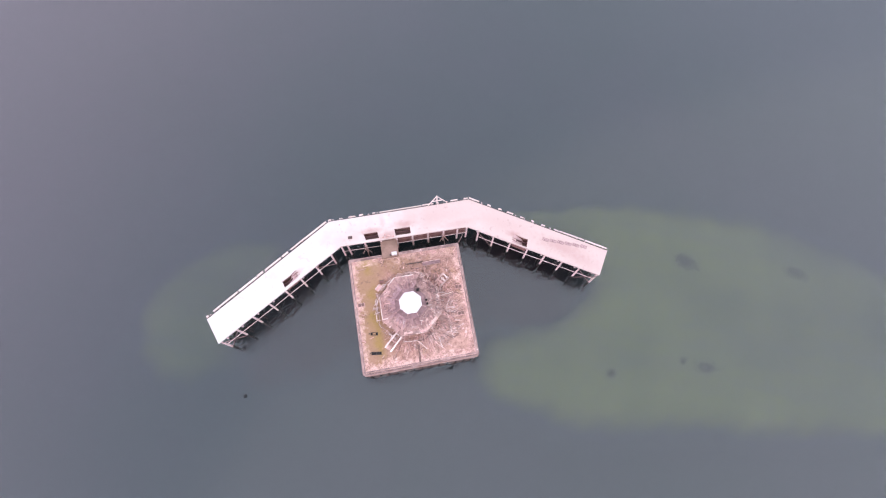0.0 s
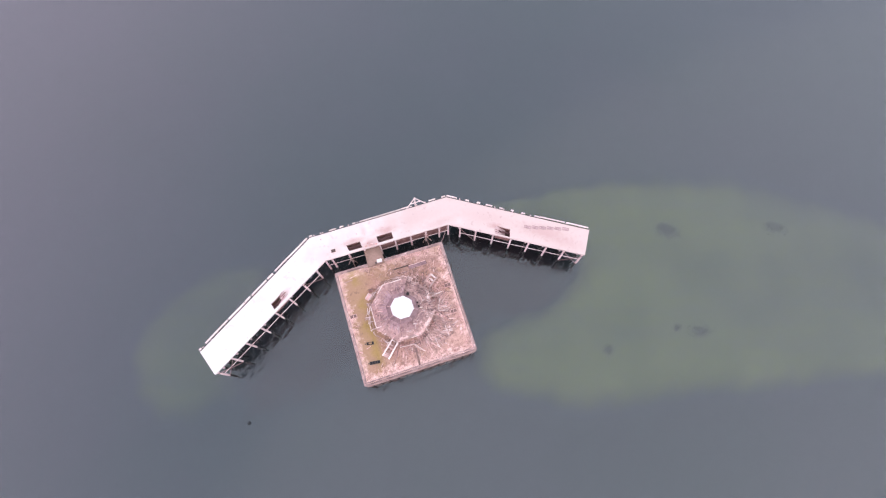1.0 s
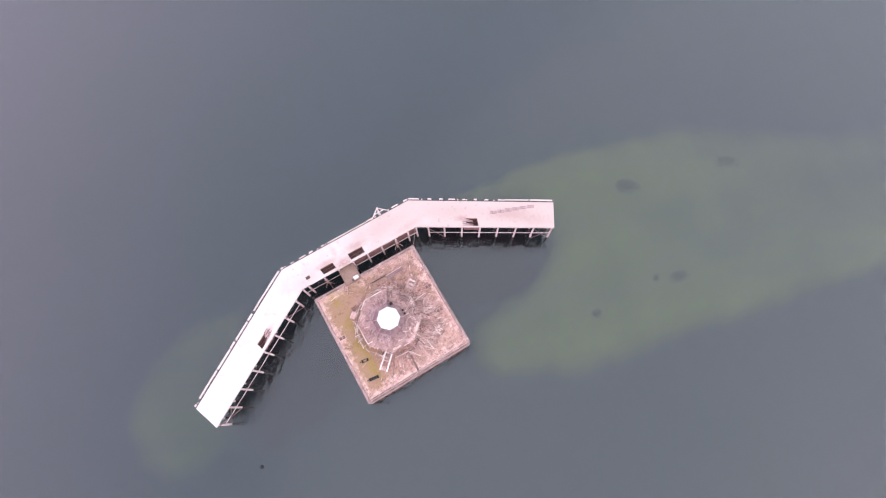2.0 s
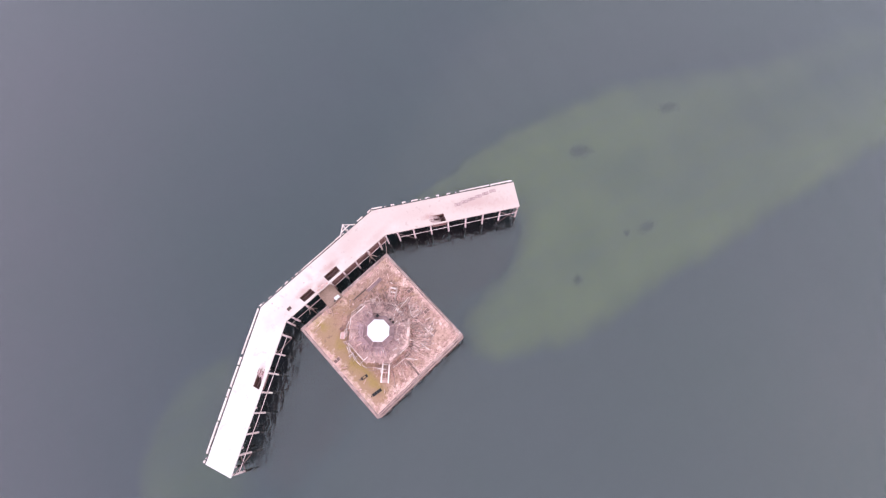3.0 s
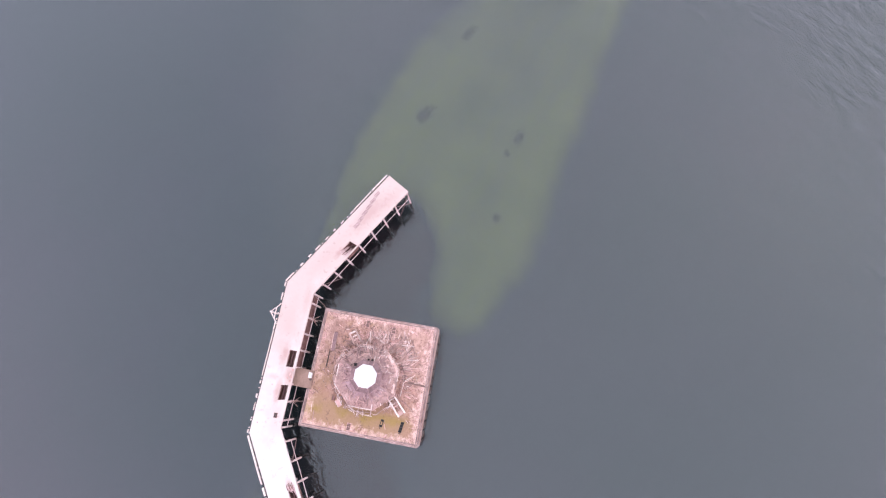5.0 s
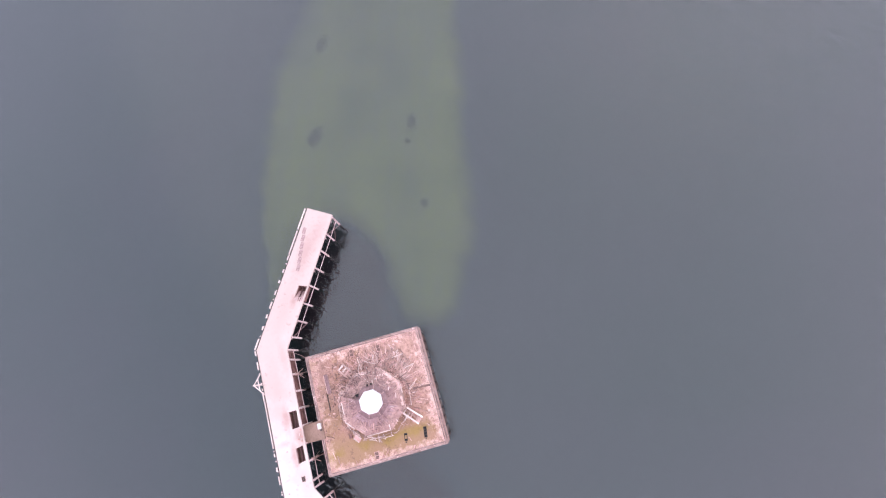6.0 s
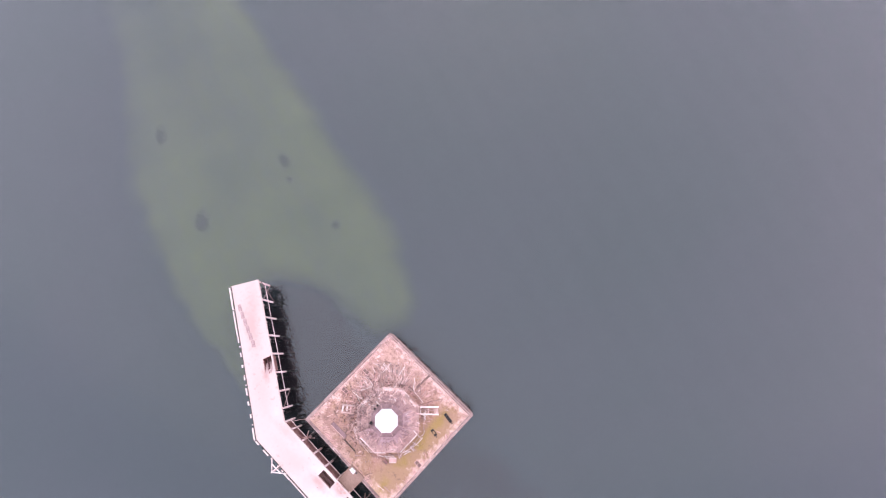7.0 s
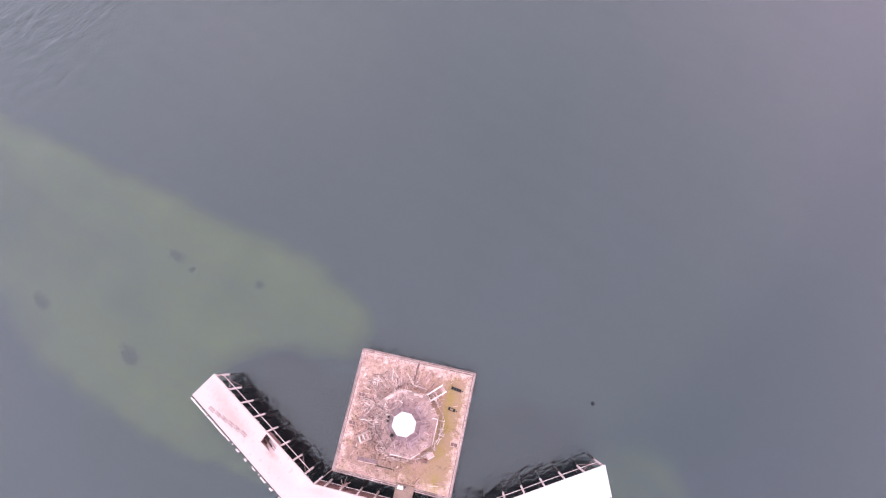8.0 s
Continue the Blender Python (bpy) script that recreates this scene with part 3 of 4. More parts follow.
# collapsed boards and beams in the deck openings
for leg, (u0, u1, v0, v1), slope in (("west", HOLES["west"][0], -1), ("east", HOLES["east"][0], 1)):
    ob = thing("collapsed_deck_panel", (0, 0, 0), "broken pinkish deck panel sunk into the pier opening", "broken panel", "collapsed panels in the openings")
    n = 3
    for k in range(n):          # slabs of the broken deck, cracked into three lengths
        va, vb = v0 + (v1 - v0) * (k + 0.01) / n, v0 + (v1 - v0) * (k + 0.99) / n
        if slope < 0:          # hangs from one end, bent up over the deck
            ua, ub, za, zb = u0 + 0.030 + 0.016 * k, u1 + 0.012 - 0.004 * k, ZD - 0.9, ZD + 0.12
        else:          # hinges down from one end into the dark
            ua, ub, za, zb = u0 - 0.006, u1 - 0.03, ZD + 0.06, ZD - 1.35
        bm = bmesh.new()
        tilt = rnd.uniform(-0.08, 0.08)
        top = [bm.verts.new(v) for v in (at3(leg, ua, va, za), at3(leg, ub, va + 0.004, zb), at3(leg, ub - 0.004, vb, zb + tilt), at3(leg, ua + 0.006, vb, za + tilt))]
        low = [bm.verts.new(v.co - Vector((0, 0, 0.09))) for v in top]
        bm.faces.new(top)
        bm.faces.new(low[::-1])
        for j in range(4):
            bm.faces.new((top[j], low[j], low[(j + 1) % 4], top[(j + 1) % 4]))
        part("slab_piece", bm, GRATE_BED, ob)
    for k in range(5 if slope < 0 else 2):
        v = v0 + (v1 - v0) * rnd.random()
        u = u1 - 0.004 if slope < 0 else u0 + 0.004
        d = 0.035 * rnd.uniform(0.5, 1.0)
        part("splinter", beam(at3(leg, u - d * 0.5, v, ZD + 0.12), at3(leg, u + d, v + rnd.uniform(-0.03, 0.03), ZD + 0.14), 0.09, 0.05), rnd.choice((BOARD, RUST)), ob)
# west and east wells are added only to darken the view through
for leg, (u0, u1, v0, v1) in [(g, h) for g in ("middle", "west", "east") for h in HOLES[g]]:
    ob = thing("hatch_well", (0, 0, 0), "dark rust-brown timber lining that darkens the deck opening", "hatch well", "wells below the deck openings")
    deep = 1.5 if leg == "middle" else 2.6
    ends = ((u0, v0, u1, v0), (u1, v0, u1, v1), (u1, v1, u0, v1), (u0, v1, u0, v0))
    for a, b, c, d in ends:
        for z in [ZD - 0.62 - 0.33 * j for j in range(3 if leg == "middle" else 6)]:
            part("lining_board", beam(at3(leg, a, b, z), at3(leg, c, d, z), 0.08, 0.3), RUST, ob)
    for k in range(6):
        u = u0 + (u1 - u0) * (0.09 + 0.164 * k)
        part("floor_board", beam(at3(leg, u, v0, ZD - deep), at3(leg, u, v1, ZD - deep - rnd.uniform(0, 0.1)), 0.52, 0.08), HATCH, ob)

# flush iron gratings along one wing, a small hatch on the middle leg
for k in range(6):
    u = 0.578 + 0.0525 * k
    v = 0.555 + 0.05 * k
    c, d = at3("east", u, v, ZD + 0.02), (on("east", 1, v) - on("east", 0, v)).normalized()
    ob = thing("deck_grating", c, "faded iron grating set into the pier deck", "grating", "row of deck gratings")
    side = Vector((-d.y, d.x, 0))
    along = Vector((d.x, d.y, 0)) * 0.66
    for s in (-0.28, 0.28):
        part("frame_bar", beam(side * s - along, side * s + along, 0.13, 0.06), GRATE, ob)
    part("plate", prism([tuple((along * p + side * q).xy) for p, q in ((-1, -0.26), (1, -0.26), (1, 0.26), (-1, 0.26))], -0.012, 0.006), GRATE_BED, ob)
    for s in (-0.1, 0.08):
        part("grate_bar", beam(side * s - along * rnd.uniform(0.6, 1.0), side * s + along * rnd.uniform(0.6, 1.0), 0.09, 0.05), GRATE, ob)
    for o in (-1.0, rnd.uniform(-0.3, 0.3), 1.0):
        part("grate_bar", beam(along * o - side * 0.28, along * o + side * 0.28, 0.10, 0.05), GRATE, ob)
p = at3("middle", 0.094, 0.262, ZD)
ob = thing("deck_hatch", p, "small dark iron hatch on the pier deck", "hatch")
part("frame", prism([(-0.48, -0.34), (0.48, -0.34), (0.48, 0.34), (-0.48, 0.34)], 0.0, 0.1), RUST, ob)
lid = part("lid", prism([(-0.4, -0.27), (0.4, -0.27), (0.4, 0.27), (-0.4, 0.27)], 0.1, 0.15), IRON, ob)
part("handle", beam((-0.12, 0, 0.18), (0.12, 0, 0.18), 0.04, 0.06), RUST, lid)

for x, y, w, d, h, turn in ((-3.9, 15.5, 0.5, 0.3, 0.22, 0.2), (-3.1, 15.35, 0.35, 0.3, 0.18, 0.7), (-2.6, 15.7, 0.6, 0.25, 0.2, -0.2), (-3.4, 16.1, 0.3, 0.25, 0.15, 1.0), (-1.7, 15.4, 0.4, 0.28, 0.2, 0.1)):
    ob = link("broken_kerb_block", prism([(-w / 2, -d / 2), (w / 2, -d / 2), (w / 2 * 0.85, d / 2), (-w / 2, d / 2 * 0.8)], 0, h), rnd.choice((RUBBLE, TIMBER)))
    ob.matrix_world = pose(x, y, ZD, 0, 0, math.degrees(turn))
    tagged(ob, "broken pinkish kerb block lying at the gangway head", "kerb block", "broken kerb blocks")
for x, y in ((-1.0, 18.3), (0.7, 18.6), (-12.9, 20.0), (-5.2, 18.9), (11.0, 20.3)):
    ob = thing("post_stub", (x, y, ZD), "rusty sawn-off post stub on the pier deck", "post stub", "post stubs")
    part("base_plate", prism([(-0.16, -0.16), (0.16, -0.16), (0.16, 0.16), (-0.16, 0.16)], 0, 0.03), GRATE_BED, ob)
    part("stub", pole(bmesh.new(), (0, 0, 0.03), (0, 0, 0.14), 0.07, 0.06), TIMBER, ob)

# ---- caisson ----
CORNERS = [(-12.0, 12.0), (-11.81, -12.53), (11.95, -12.32), (12.0, 12.0)]
caisson = thing("caisson", (0, 0, 0), "square concrete caisson standing in the sea, stained and algae-covered", "caisson")
bm = prism([(x * 0.983, y * 0.983) for x, y in CORNERS], ZW - 7.5, ZP - 0.02)
bmesh.ops.subdivide_edges(bm, edges=[e for e in bm.edges if abs(e.verts[0].co.z - e.verts[1].co.z) < 0.1], cuts=23, use_grid_fill=True)
for v in bm.verts:
    if v.co.z > 0:
        v.co.z += 0.05 * noise.noise(v.co * 0.35) + 0.02 * noise.noise(v.co * 1.7)
part("body", bm, CAISSON, caisson)
for k in range(4):
    a, b = Vector(CORNERS[k]), Vector(CORNERS[(k + 1) % 4])
    d = (b - a).normalized()
    inn = Vector((-d.y, d.x))
    # coping in cast lengths
    n = 9
    for j in range(n):
        p, q = a.lerp(b, j / n) + inn * 0.40 + d * 0.012, a.lerp(b, (j + 1) / n) + inn * 0.40 - d * 0.012
        if j == 0:
            p += d * 0.1
        z = ZP + rnd.uniform(0.0, 0.07)
        part("coping_block", beam((p.x, p.y, z), (q.x, q.y, z), 0.24, 0.24), COPING, caisson)
    for off, z in ((0.0, ZP - 0.14), (-0.02, ZP - 1.4), (-0.02, ZP - 2.8), (-0.02, ZP - 4.2)):
        p, q = a + inn * off, b + inn * off
        part("fender_waling", beam((p.x, p.y, z), (q.x, q.y, z), 0.24 if z > ZP - 1 else 0.14, 0.3), COPING if z > ZP - 1 else TIMBER, caisson)
    for j in range(13):
        p = a.lerp(b, (j + 0.5) / 13) - inn * -0.1
        part("fender_post", beam((p.x, p.y, ZW - 7.2), (p.x, p.y, ZP - 0.3 + (0.5 if rnd.random() < 0.2 else 0)), 0.2, 0.2, (1, 0, 0)), PILE, caisson)

gang = thing("gangway", (-2.9, 0, 0), "brown algae-stained concrete gangway slab from pier to caisson", "gangway")
gang_slab = part("slab", prism([(-1.85, 11.2), (1.85, 11.2), (1.8, 16.4), (-1.75, 16.4)], ZP - 0.35, ZP + 0.32), SLIME, gang)
for x in (-1.72, 1.72):
    part("edge_beam", beam((x, 11.9, ZP + 0.38), (x, 15.6, ZP + 0.38), 0.14, 0.12), SLIME, gang_slab)
ob = thing("white_locker", (-2.05, 11.75, ZP + 0.32), "small white locker standing at the gangway's foot", "locker")
part("body", prism([(-0.5, -0.3), (0.5, -0.3), (0.5, 0.3), (-0.5, 0.3)], 0, 0.55), PAINT, ob)
lid = part("lid", prism([(-0.55, -0.34), (0.55, -0.34), (0.55, 0.34), (-0.55, 0.34)], 0.55, 0.63), PAINT, ob)
part("hasp", beam((-0.08, -0.36, 0.55), (0.08, -0.36, 0.55), 0.04, 0.14), IRON, lid)
ob = link("iron_bollard", pole(pole(bmesh.new(), (0, 0, 0), (0, 0, 0.4), 0.16, 0.14), (0, 0, 0.4), (0, 0, 0.5), 0.22, 0.22), IRON)
ob.location = (-2.9, 11.55, ZP + 0.32)
tagged(ob, "short dark iron bollard beside the locker", "bollard")
bm = bmesh.new()
pole(bm, (14.4, 15.2, ZD - 0.5), (12.6, 12.6, ZP - 0.05), 0.05, 0.05, 6)
pole(bm, (12.6, 12.6, ZP - 0.05), (11.8, 11.8, ZP + 0.15), 0.05, 0.05, 6)
tagged(link("service_pipe", bm, TIMBER), "thin pale pipe from pier corner to caisson", "pipe")


bm = bmesh.new()
pole(bm, (-4.45, 10.9, ZP + 0.1), (-4.75, 10.1, ZP + 0.12), 0.06, 0.06, 6)
pole(bm, (-4.75, 10.1, ZP + 0.12), (-5.25, 9.4, ZP + 0.07), 0.06, 0.06, 6)
tagged(link("bent_bar", bm, HATCH), "bent dark iron bar lying near the gangway's foot", "iron bar")


def iron_hatch(x, y, turn, cells, w, d, light):
    ob = thing("caisson_hatch", (x, y, ZP), "dark open iron hatch frame on the caisson top", "hatch", "open hatches")
    ob.rotation_euler.z = turn
    part("frame", prism([(-w / 2, -d / 2), (w / 2, -d / 2), (w / 2, d / 2), (-w / 2, d / 2)], -0.05, 0.08), IRON, ob)
    for k in range(cells):
        c = (k + 0.5) / cells * w - w / 2
        h = w / cells * 0.40
        # no recess: a black slab paints the darkness of the opening
        part("opening", prism([(c - h, -d * 0.42), (c + h, -d * 0.42), (c + h, d * 0.42), (c - h, d * 0.42)], 0.08, 0.1), VOID, ob)
    if light:
        part("lid", prism([(-0.3, -0.16), (0.34, -0.16), (0.34, 0.16), (-0.3, 0.16)], 0.1, 0.16), CAISSON, ob)
    part("hinge", beam((-w / 2 - 0.35, 0.02, 0.03), (-w / 2 - 0.1, 0.02, 0.03), 0.22, 0.1), IRON, ob)


iron_hatch(-8.6, -4.65, -0.15, 2, 1.5, 0.62, True)
iron_hatch(-8.65, -8.68, -0.12, 4, 2.1, 0.62, False)
for x, y in ((10.35, 2.35), (9.9, -3.35), (-10.5, 1.8)):
    ob = thing("rusty_hatch", (x, y, ZP), "rusted flush hatch plate in the caisson top", "hatch", "rusty hatches")
    part("frame", prism([(-0.75, -0.42), (0.75, -0.42), (0.75, 0.42), (-0.75, 0.42)], -0.05, 0.12), RUBBLE, ob)
    part("plate", prism([(-0.64, -0.33), (-0.04, -0.33), (-0.04, 0.33), (-0.64, 0.33)], 0.12, 0.16), HATCH, ob)
    part("plate", prism([(0.04, -0.33), (0.64, -0.33), (0.64, 0.33), (0.04, 0.33)], 0.12, 0.16), HATCH, ob)
ob = thing("rusted_box", (-5.6, 6.1, ZP), "dark rusted iron box beside the pavilion", "box")
part("body", prism([(-0.42, -0.3), (0.42, -0.3), (0.42, 0.3), (-0.42, 0.3)], 0, 0.4), HATCH, ob)
part("lid", prism([(-0.45, -0.33), (0.45, -0.33), (0.45, 0.05), (-0.45, 0.05)], 0.4, 0.44), RUST, ob)
ob = thing("iron_rail", (1.9, 9.1, ZP), "dark iron rail lying on the caisson top", "rail")
part("web", beam((-1.6, 0, 0.12), (1.6, 0, 0.12), 0.08, 0.16), IRON, ob)
part("foot", beam((-1.6, 0, 0.03), (1.6, 0, 0.03), 0.2, 0.06), IRON, ob)
ob = thing("sunken_frame", (5.6, 8.6, ZP), "purple-grey sheet-metal strip in a pale frame lying on the caisson", "frame")
ob.rotation_euler.z = 0.02
for y in (-0.4, 0.4):
    part("rail", beam((-2.0, y, 0.05), (1.9, y + rnd.uniform(-0.06, 0.06), 0.05), 0.08, 0.1), TIMBER, ob)
for x in (-2.0, 1.9):
    part("end", beam((x, -0.4, 0.06), (x, 0.4, 0.06), 0.08, 0.1), BOARD, ob)
part("sheet", prism([(-1.95, -0.34), (1.85, -0.34), (1.85, 0.34), (-1.95, 0.34)], -0.03, 0.05), DARK_PURPLE, ob)
ob = link("settlement_crack", beam((0.15, -8.4, ZP + 0.03), (-0.12, -12.2, ZP + 0.03), 0.42, 0.1), HATCH)
tagged(ob, "dark open joint across the caisson top", "joint")

# ---- octagonal pavilion, ruined ----
CX, CY = -0.18, -0.18
RI, RO, ZI, ZO = 2.1, 6.2, ZP + 3.3, ZP + 2.0
pav = thing("pavilion", (CX, CY, 0), "ruined octagonal timber pavilion with purple-grey roof and white cap", "pavilion")


def corner(r, k, z):
    a = (k + 0.5) * math.tau / 8
    r /= math.cos(math.tau / 16)
    return Vector((r * math.cos(a), r * math.sin(a), z))


def octagon(r):
    return [tuple(corner(r, k, 0).xy) for k in range(8)]


BROKEN = {0, 7}          # sides whose roof has fallen in
for k in range(8):
    a, b = corner(RO - 0.55, k, 0), corner(RO - 0.55, k + 1, 0)
    bm = bmesh.new()
    ring = [bm.verts.new(v) for v in (a + Vector((0, 0, ZP - 0.1)), b + Vector((0, 0, ZP - 0.1)), b + Vector((0, 0, ZO - 0.1)), a + Vector((0, 0, ZO - 0.1)))]
    face = bm.faces.new(ring)
    grown = bmesh.ops.extrude_face_region(bm, geom=[face])["geom"]
    inward = -(a + b).normalized() * 0.16
    bmesh.ops.translate(bm, verts=[g for g in grown if isinstance(g, bmesh.types.BMVert)], vec=inward)
    part("wall", bm, BOARD, pav, "weathered board wall")
    bm = bmesh.new()
    quad = [corner(RI, k, ZI), corner(RI, k + 1, ZI), corner(RO, k + 1, ZO), corner(RO, k, ZO)]
    sag = 0.45 if k in BROKEN else 0.0
    quad = [q - Vector((0, 0, sag)) for q in quad]
    top = [bm.verts.new(q) for q in quad]
    low = [bm.verts.new(q - Vector((0, 0, 0.08))) for q in quad]
    bm.faces.new(top)
    bm.faces.new(low[::-1])
    for j in range(4):
        bm.faces.new((top[j], low[j], low[(j + 1) % 4], top[(j + 1) % 4]))
    panel = part("roof_panel", bm, SHEATH if k in BROKEN else MAROON if k in (1, 5, 6) else FELT, pav, "bare splintered sheathing" if k in BROKEN else "torn purple-grey roofing felt")
    if k not in BROKEN:          # the felt is gone from the lower courses, its torn edge wanders
        bm = bmesh.new()
        cells, lift = 18, Vector((0, 0, 0.03))
        torn = [rnd.uniform(0.42, 0.72) for _ in range(cells + 1)]
        rows = []
        for j in range(cells + 1):
            f = j / cells
            s, e = quad[0].lerp(quad[1], f), quad[3].lerp(quad[2], f)
            rows.append((bm.verts.new(s.lerp(e, torn[j]) + lift), bm.verts.new(e + lift)))
        for (a0, a1), (b0, b1) in zip(rows, rows[1:]):
            bm.faces.new((a0, b0, b1, a1))
        grown = bmesh.ops.extrude_face_region(bm, geom=bm.faces[:])["geom"]
        bmesh.ops.translate(bm, verts=[g for g in grown if isinstance(g, bmesh.types.BMVert)], vec=(0, 0, -0.025))
        bmesh.ops.recalc_face_normals(bm, faces=bm.faces[:])
        part("lower_course", bm, SHEATH, panel, "bare brown sheathing where the felt has gone")
    # roof boards run down the slope, some missing
    n = 34
    for j in range(n):
        if rnd.random() < (0.5 if k in BROKEN else 0.35):
            continue
        f = (j + 0.5) / n
        s, e = quad[0].lerp(quad[1], f), quad[3].lerp(quad[2], f)
        t0 = rnd.choice((0.02, 0.05, 0.2, 0.35, 0.55))
        t1 = min(t0 + rnd.uniform(0.25, 0.9), 1.03)
        w = (quad[3] - quad[2]).length / n * rnd.uniform(0.18, 0.5)
        lift = Vector((0, 0, 0.05))
        skew = Vector((rnd.uniform(-1, 1), rnd.uniform(-1, 1), 0)) * (0.6 if k in BROKEN else 0.14)
        part("roof_board", beam(s.lerp(e, t0) + lift, s.lerp(e, t1) + lift + skew, w, 0.05, (0, 0, 1)), rnd.choice((BOARD, SHEATH, MAROON, FELT)), panel)
    # eaves: pale fascia, doubled on the sides that still stand
    if k not in BROKEN:
        up = Vector((0, 0, 0.02))
        a, b = corner(RO, k, ZO), corner(RO, k + 1, ZO)
        f0 = 0.0
        while f0 < 0.97:          # the board hangs in lengths of its own, some of them gone
            f1 = min(f0 + rnd.uniform(0.16, 0.5), 1.0)
            sway = Vector((rnd.uniform(-0.08, 0.08), rnd.uniform(-0.08, 0.08), rnd.uniform(-0.05, 0.03)))
            if rnd.random() > (0.08 if k > 2 else 0.4):
                part("fascia", beam(a.lerp(b, f0) + up, a.lerp(b, f1 - 0.01) + up + sway, rnd.uniform(0.11, 0.19), 0.24), rnd.choice((TIMBER, TIMBER, TIMBER, LIMED)), panel, "pale eaves board")
            f0 = f1
        if k in (5, 6):
            for f0, f1, r, w in ((0.02, 0.4, 0.42, 0.55), (0.36, 0.72, 0.36, 0.45), (0.66, 0.97, 0.45, 0.6), (0.1, 0.6, 0.9, 0.2), (0.5, 0.9, 1.1, 0.14)):
                a, b = corner(RO - r, k, ZO + 0.2 + 0.06 * r), corner(RO - r, k + 1, ZO + 0.2 + 0.06 * r)
                turn = Vector((rnd.uniform(-0.12, 0.12), rnd.uniform(-0.12, 0.12), rnd.uniform(0, 0.06)))
                part("eaves_plank", beam(a.lerp(b, f0), a.lerp(b, f1) + turn, w, 0.09), rnd.choice((TIMBER, TIMBER, RUBBLE)), panel)
        for j in range(6):
            f = (j + 0.5) / 6 + rnd.uniform(-0.04, 0.04)
            if rnd.random() < 0.25:
                continue
            e, o = corner(RO, k, ZO - 0.12).lerp(corner(RO, k + 1, ZO - 0.12), f), corner(RO + 1.0, k, ZO - 0.3).lerp(corner(RO + 1.0, k + 1, ZO - 0.3), f)
            part("rafter_tail", beam(e.lerp(o, -0.3), e.lerp(o, rnd.uniform(0.15, 0.6)), 0.12, 0.16), TIMBER, panel)
    else:          # the fallen sides keep splintered lengths of their eaves
        for f0, f1 in ((0.0, 0.22), (0.3, 0.55), (0.62, 0.97)):
            a, b = corner(RO, k, ZO - sag + 0.04), corner(RO, k + 1, ZO - sag + 0.04)
            part("fascia", beam(a.lerp(b, f0), a.lerp(b, f1) + Vector((rnd.uniform(-0.15, 0.15), rnd.uniform(-0.15, 0.15), 0)), 0.16, 0.2), TIMBER, panel, "splintered pale eaves board")
    hip_a, hip_b = corner(RI, k, ZI + 0.06), corner(RO, k, ZO + 0.06)
    if k not in (1, 0):
        part("hip_rafter", beam(hip_a, hip_b, 0.12, 0.1), SHEATH, pav)
for _ in range(190):          # loose boards strewn on the roof
    a = rnd.uniform(0, math.tau) if rnd.random() < 0.55 else rnd.gauss(-0.5, 0.6) % math.tau
    q = (a / math.tau * 8 - 0.5) % 8
    k = int(q)
    f, g = q - k, rnd.uniform(0.08, 0.99) ** 0.4
    c = corner(RI, k, ZI).lerp(corner(RI, k + 1, ZI), f).lerp(corner(RO, k, ZO).lerp(corner(RO, k + 1, ZO), f), g)
    c.z += 0.13 - (0.4 if k in BROKEN else 0.0)
    out = Vector((c.x, c.y, 0)).normalized()
    turn = rnd.gauss(0, 0.35) if rnd.random() < 0.6 else rnd.gauss(1.57, 0.3)
    d = Vector((out.x * math.cos(turn) - out.y * math.sin(turn), out.x * math.sin(turn) + out.y * math.cos(turn), -0.3 * math.cos(turn)))
    h = rnd.uniform(0.12, 0.65) * (1.3 if k in BROKEN else 1.0)
    part("loose_board", beam(c - d * h, c + d * h, rnd.choice((0.05, 0.07, 0.1, 0.14)), 0.05), rnd.choice((TIMBER, TIMBER, LIMED, RUBBLE, BOARD)), pav)
for _ in range(46):          # broken rafters and boards hanging over the collapsed eaves
    k = rnd.choice((0, 7, 7))
    f, g = rnd.random(), rnd.uniform(0.62, 1.1)
    c = corner(RI, k, ZI).lerp(corner(RI, k + 1, ZI), f).lerp(corner(RO, k, ZO).lerp(corner(RO, k + 1, ZO), f), g)
    c.z += rnd.uniform(-0.3, 0.05)
    out = Vector((c.x, c.y, 0)).normalized()
    turn = rnd.gauss(0, 0.6)
    d = Vector((out.x * math.cos(turn) - out.y * math.sin(turn), out.x * math.sin(turn) + out.y * math.cos(turn), rnd.uniform(-0.6, -0.1)))
    h = rnd.uniform(0.3, 0.8)
    part("hanging_board", beam(c - d * h, c + d * h, rnd.choice((0.06, 0.09, 0.13, 0.18)), 0.06), rnd.choice((TIMBER, TIMBER, BOARD)), pav)
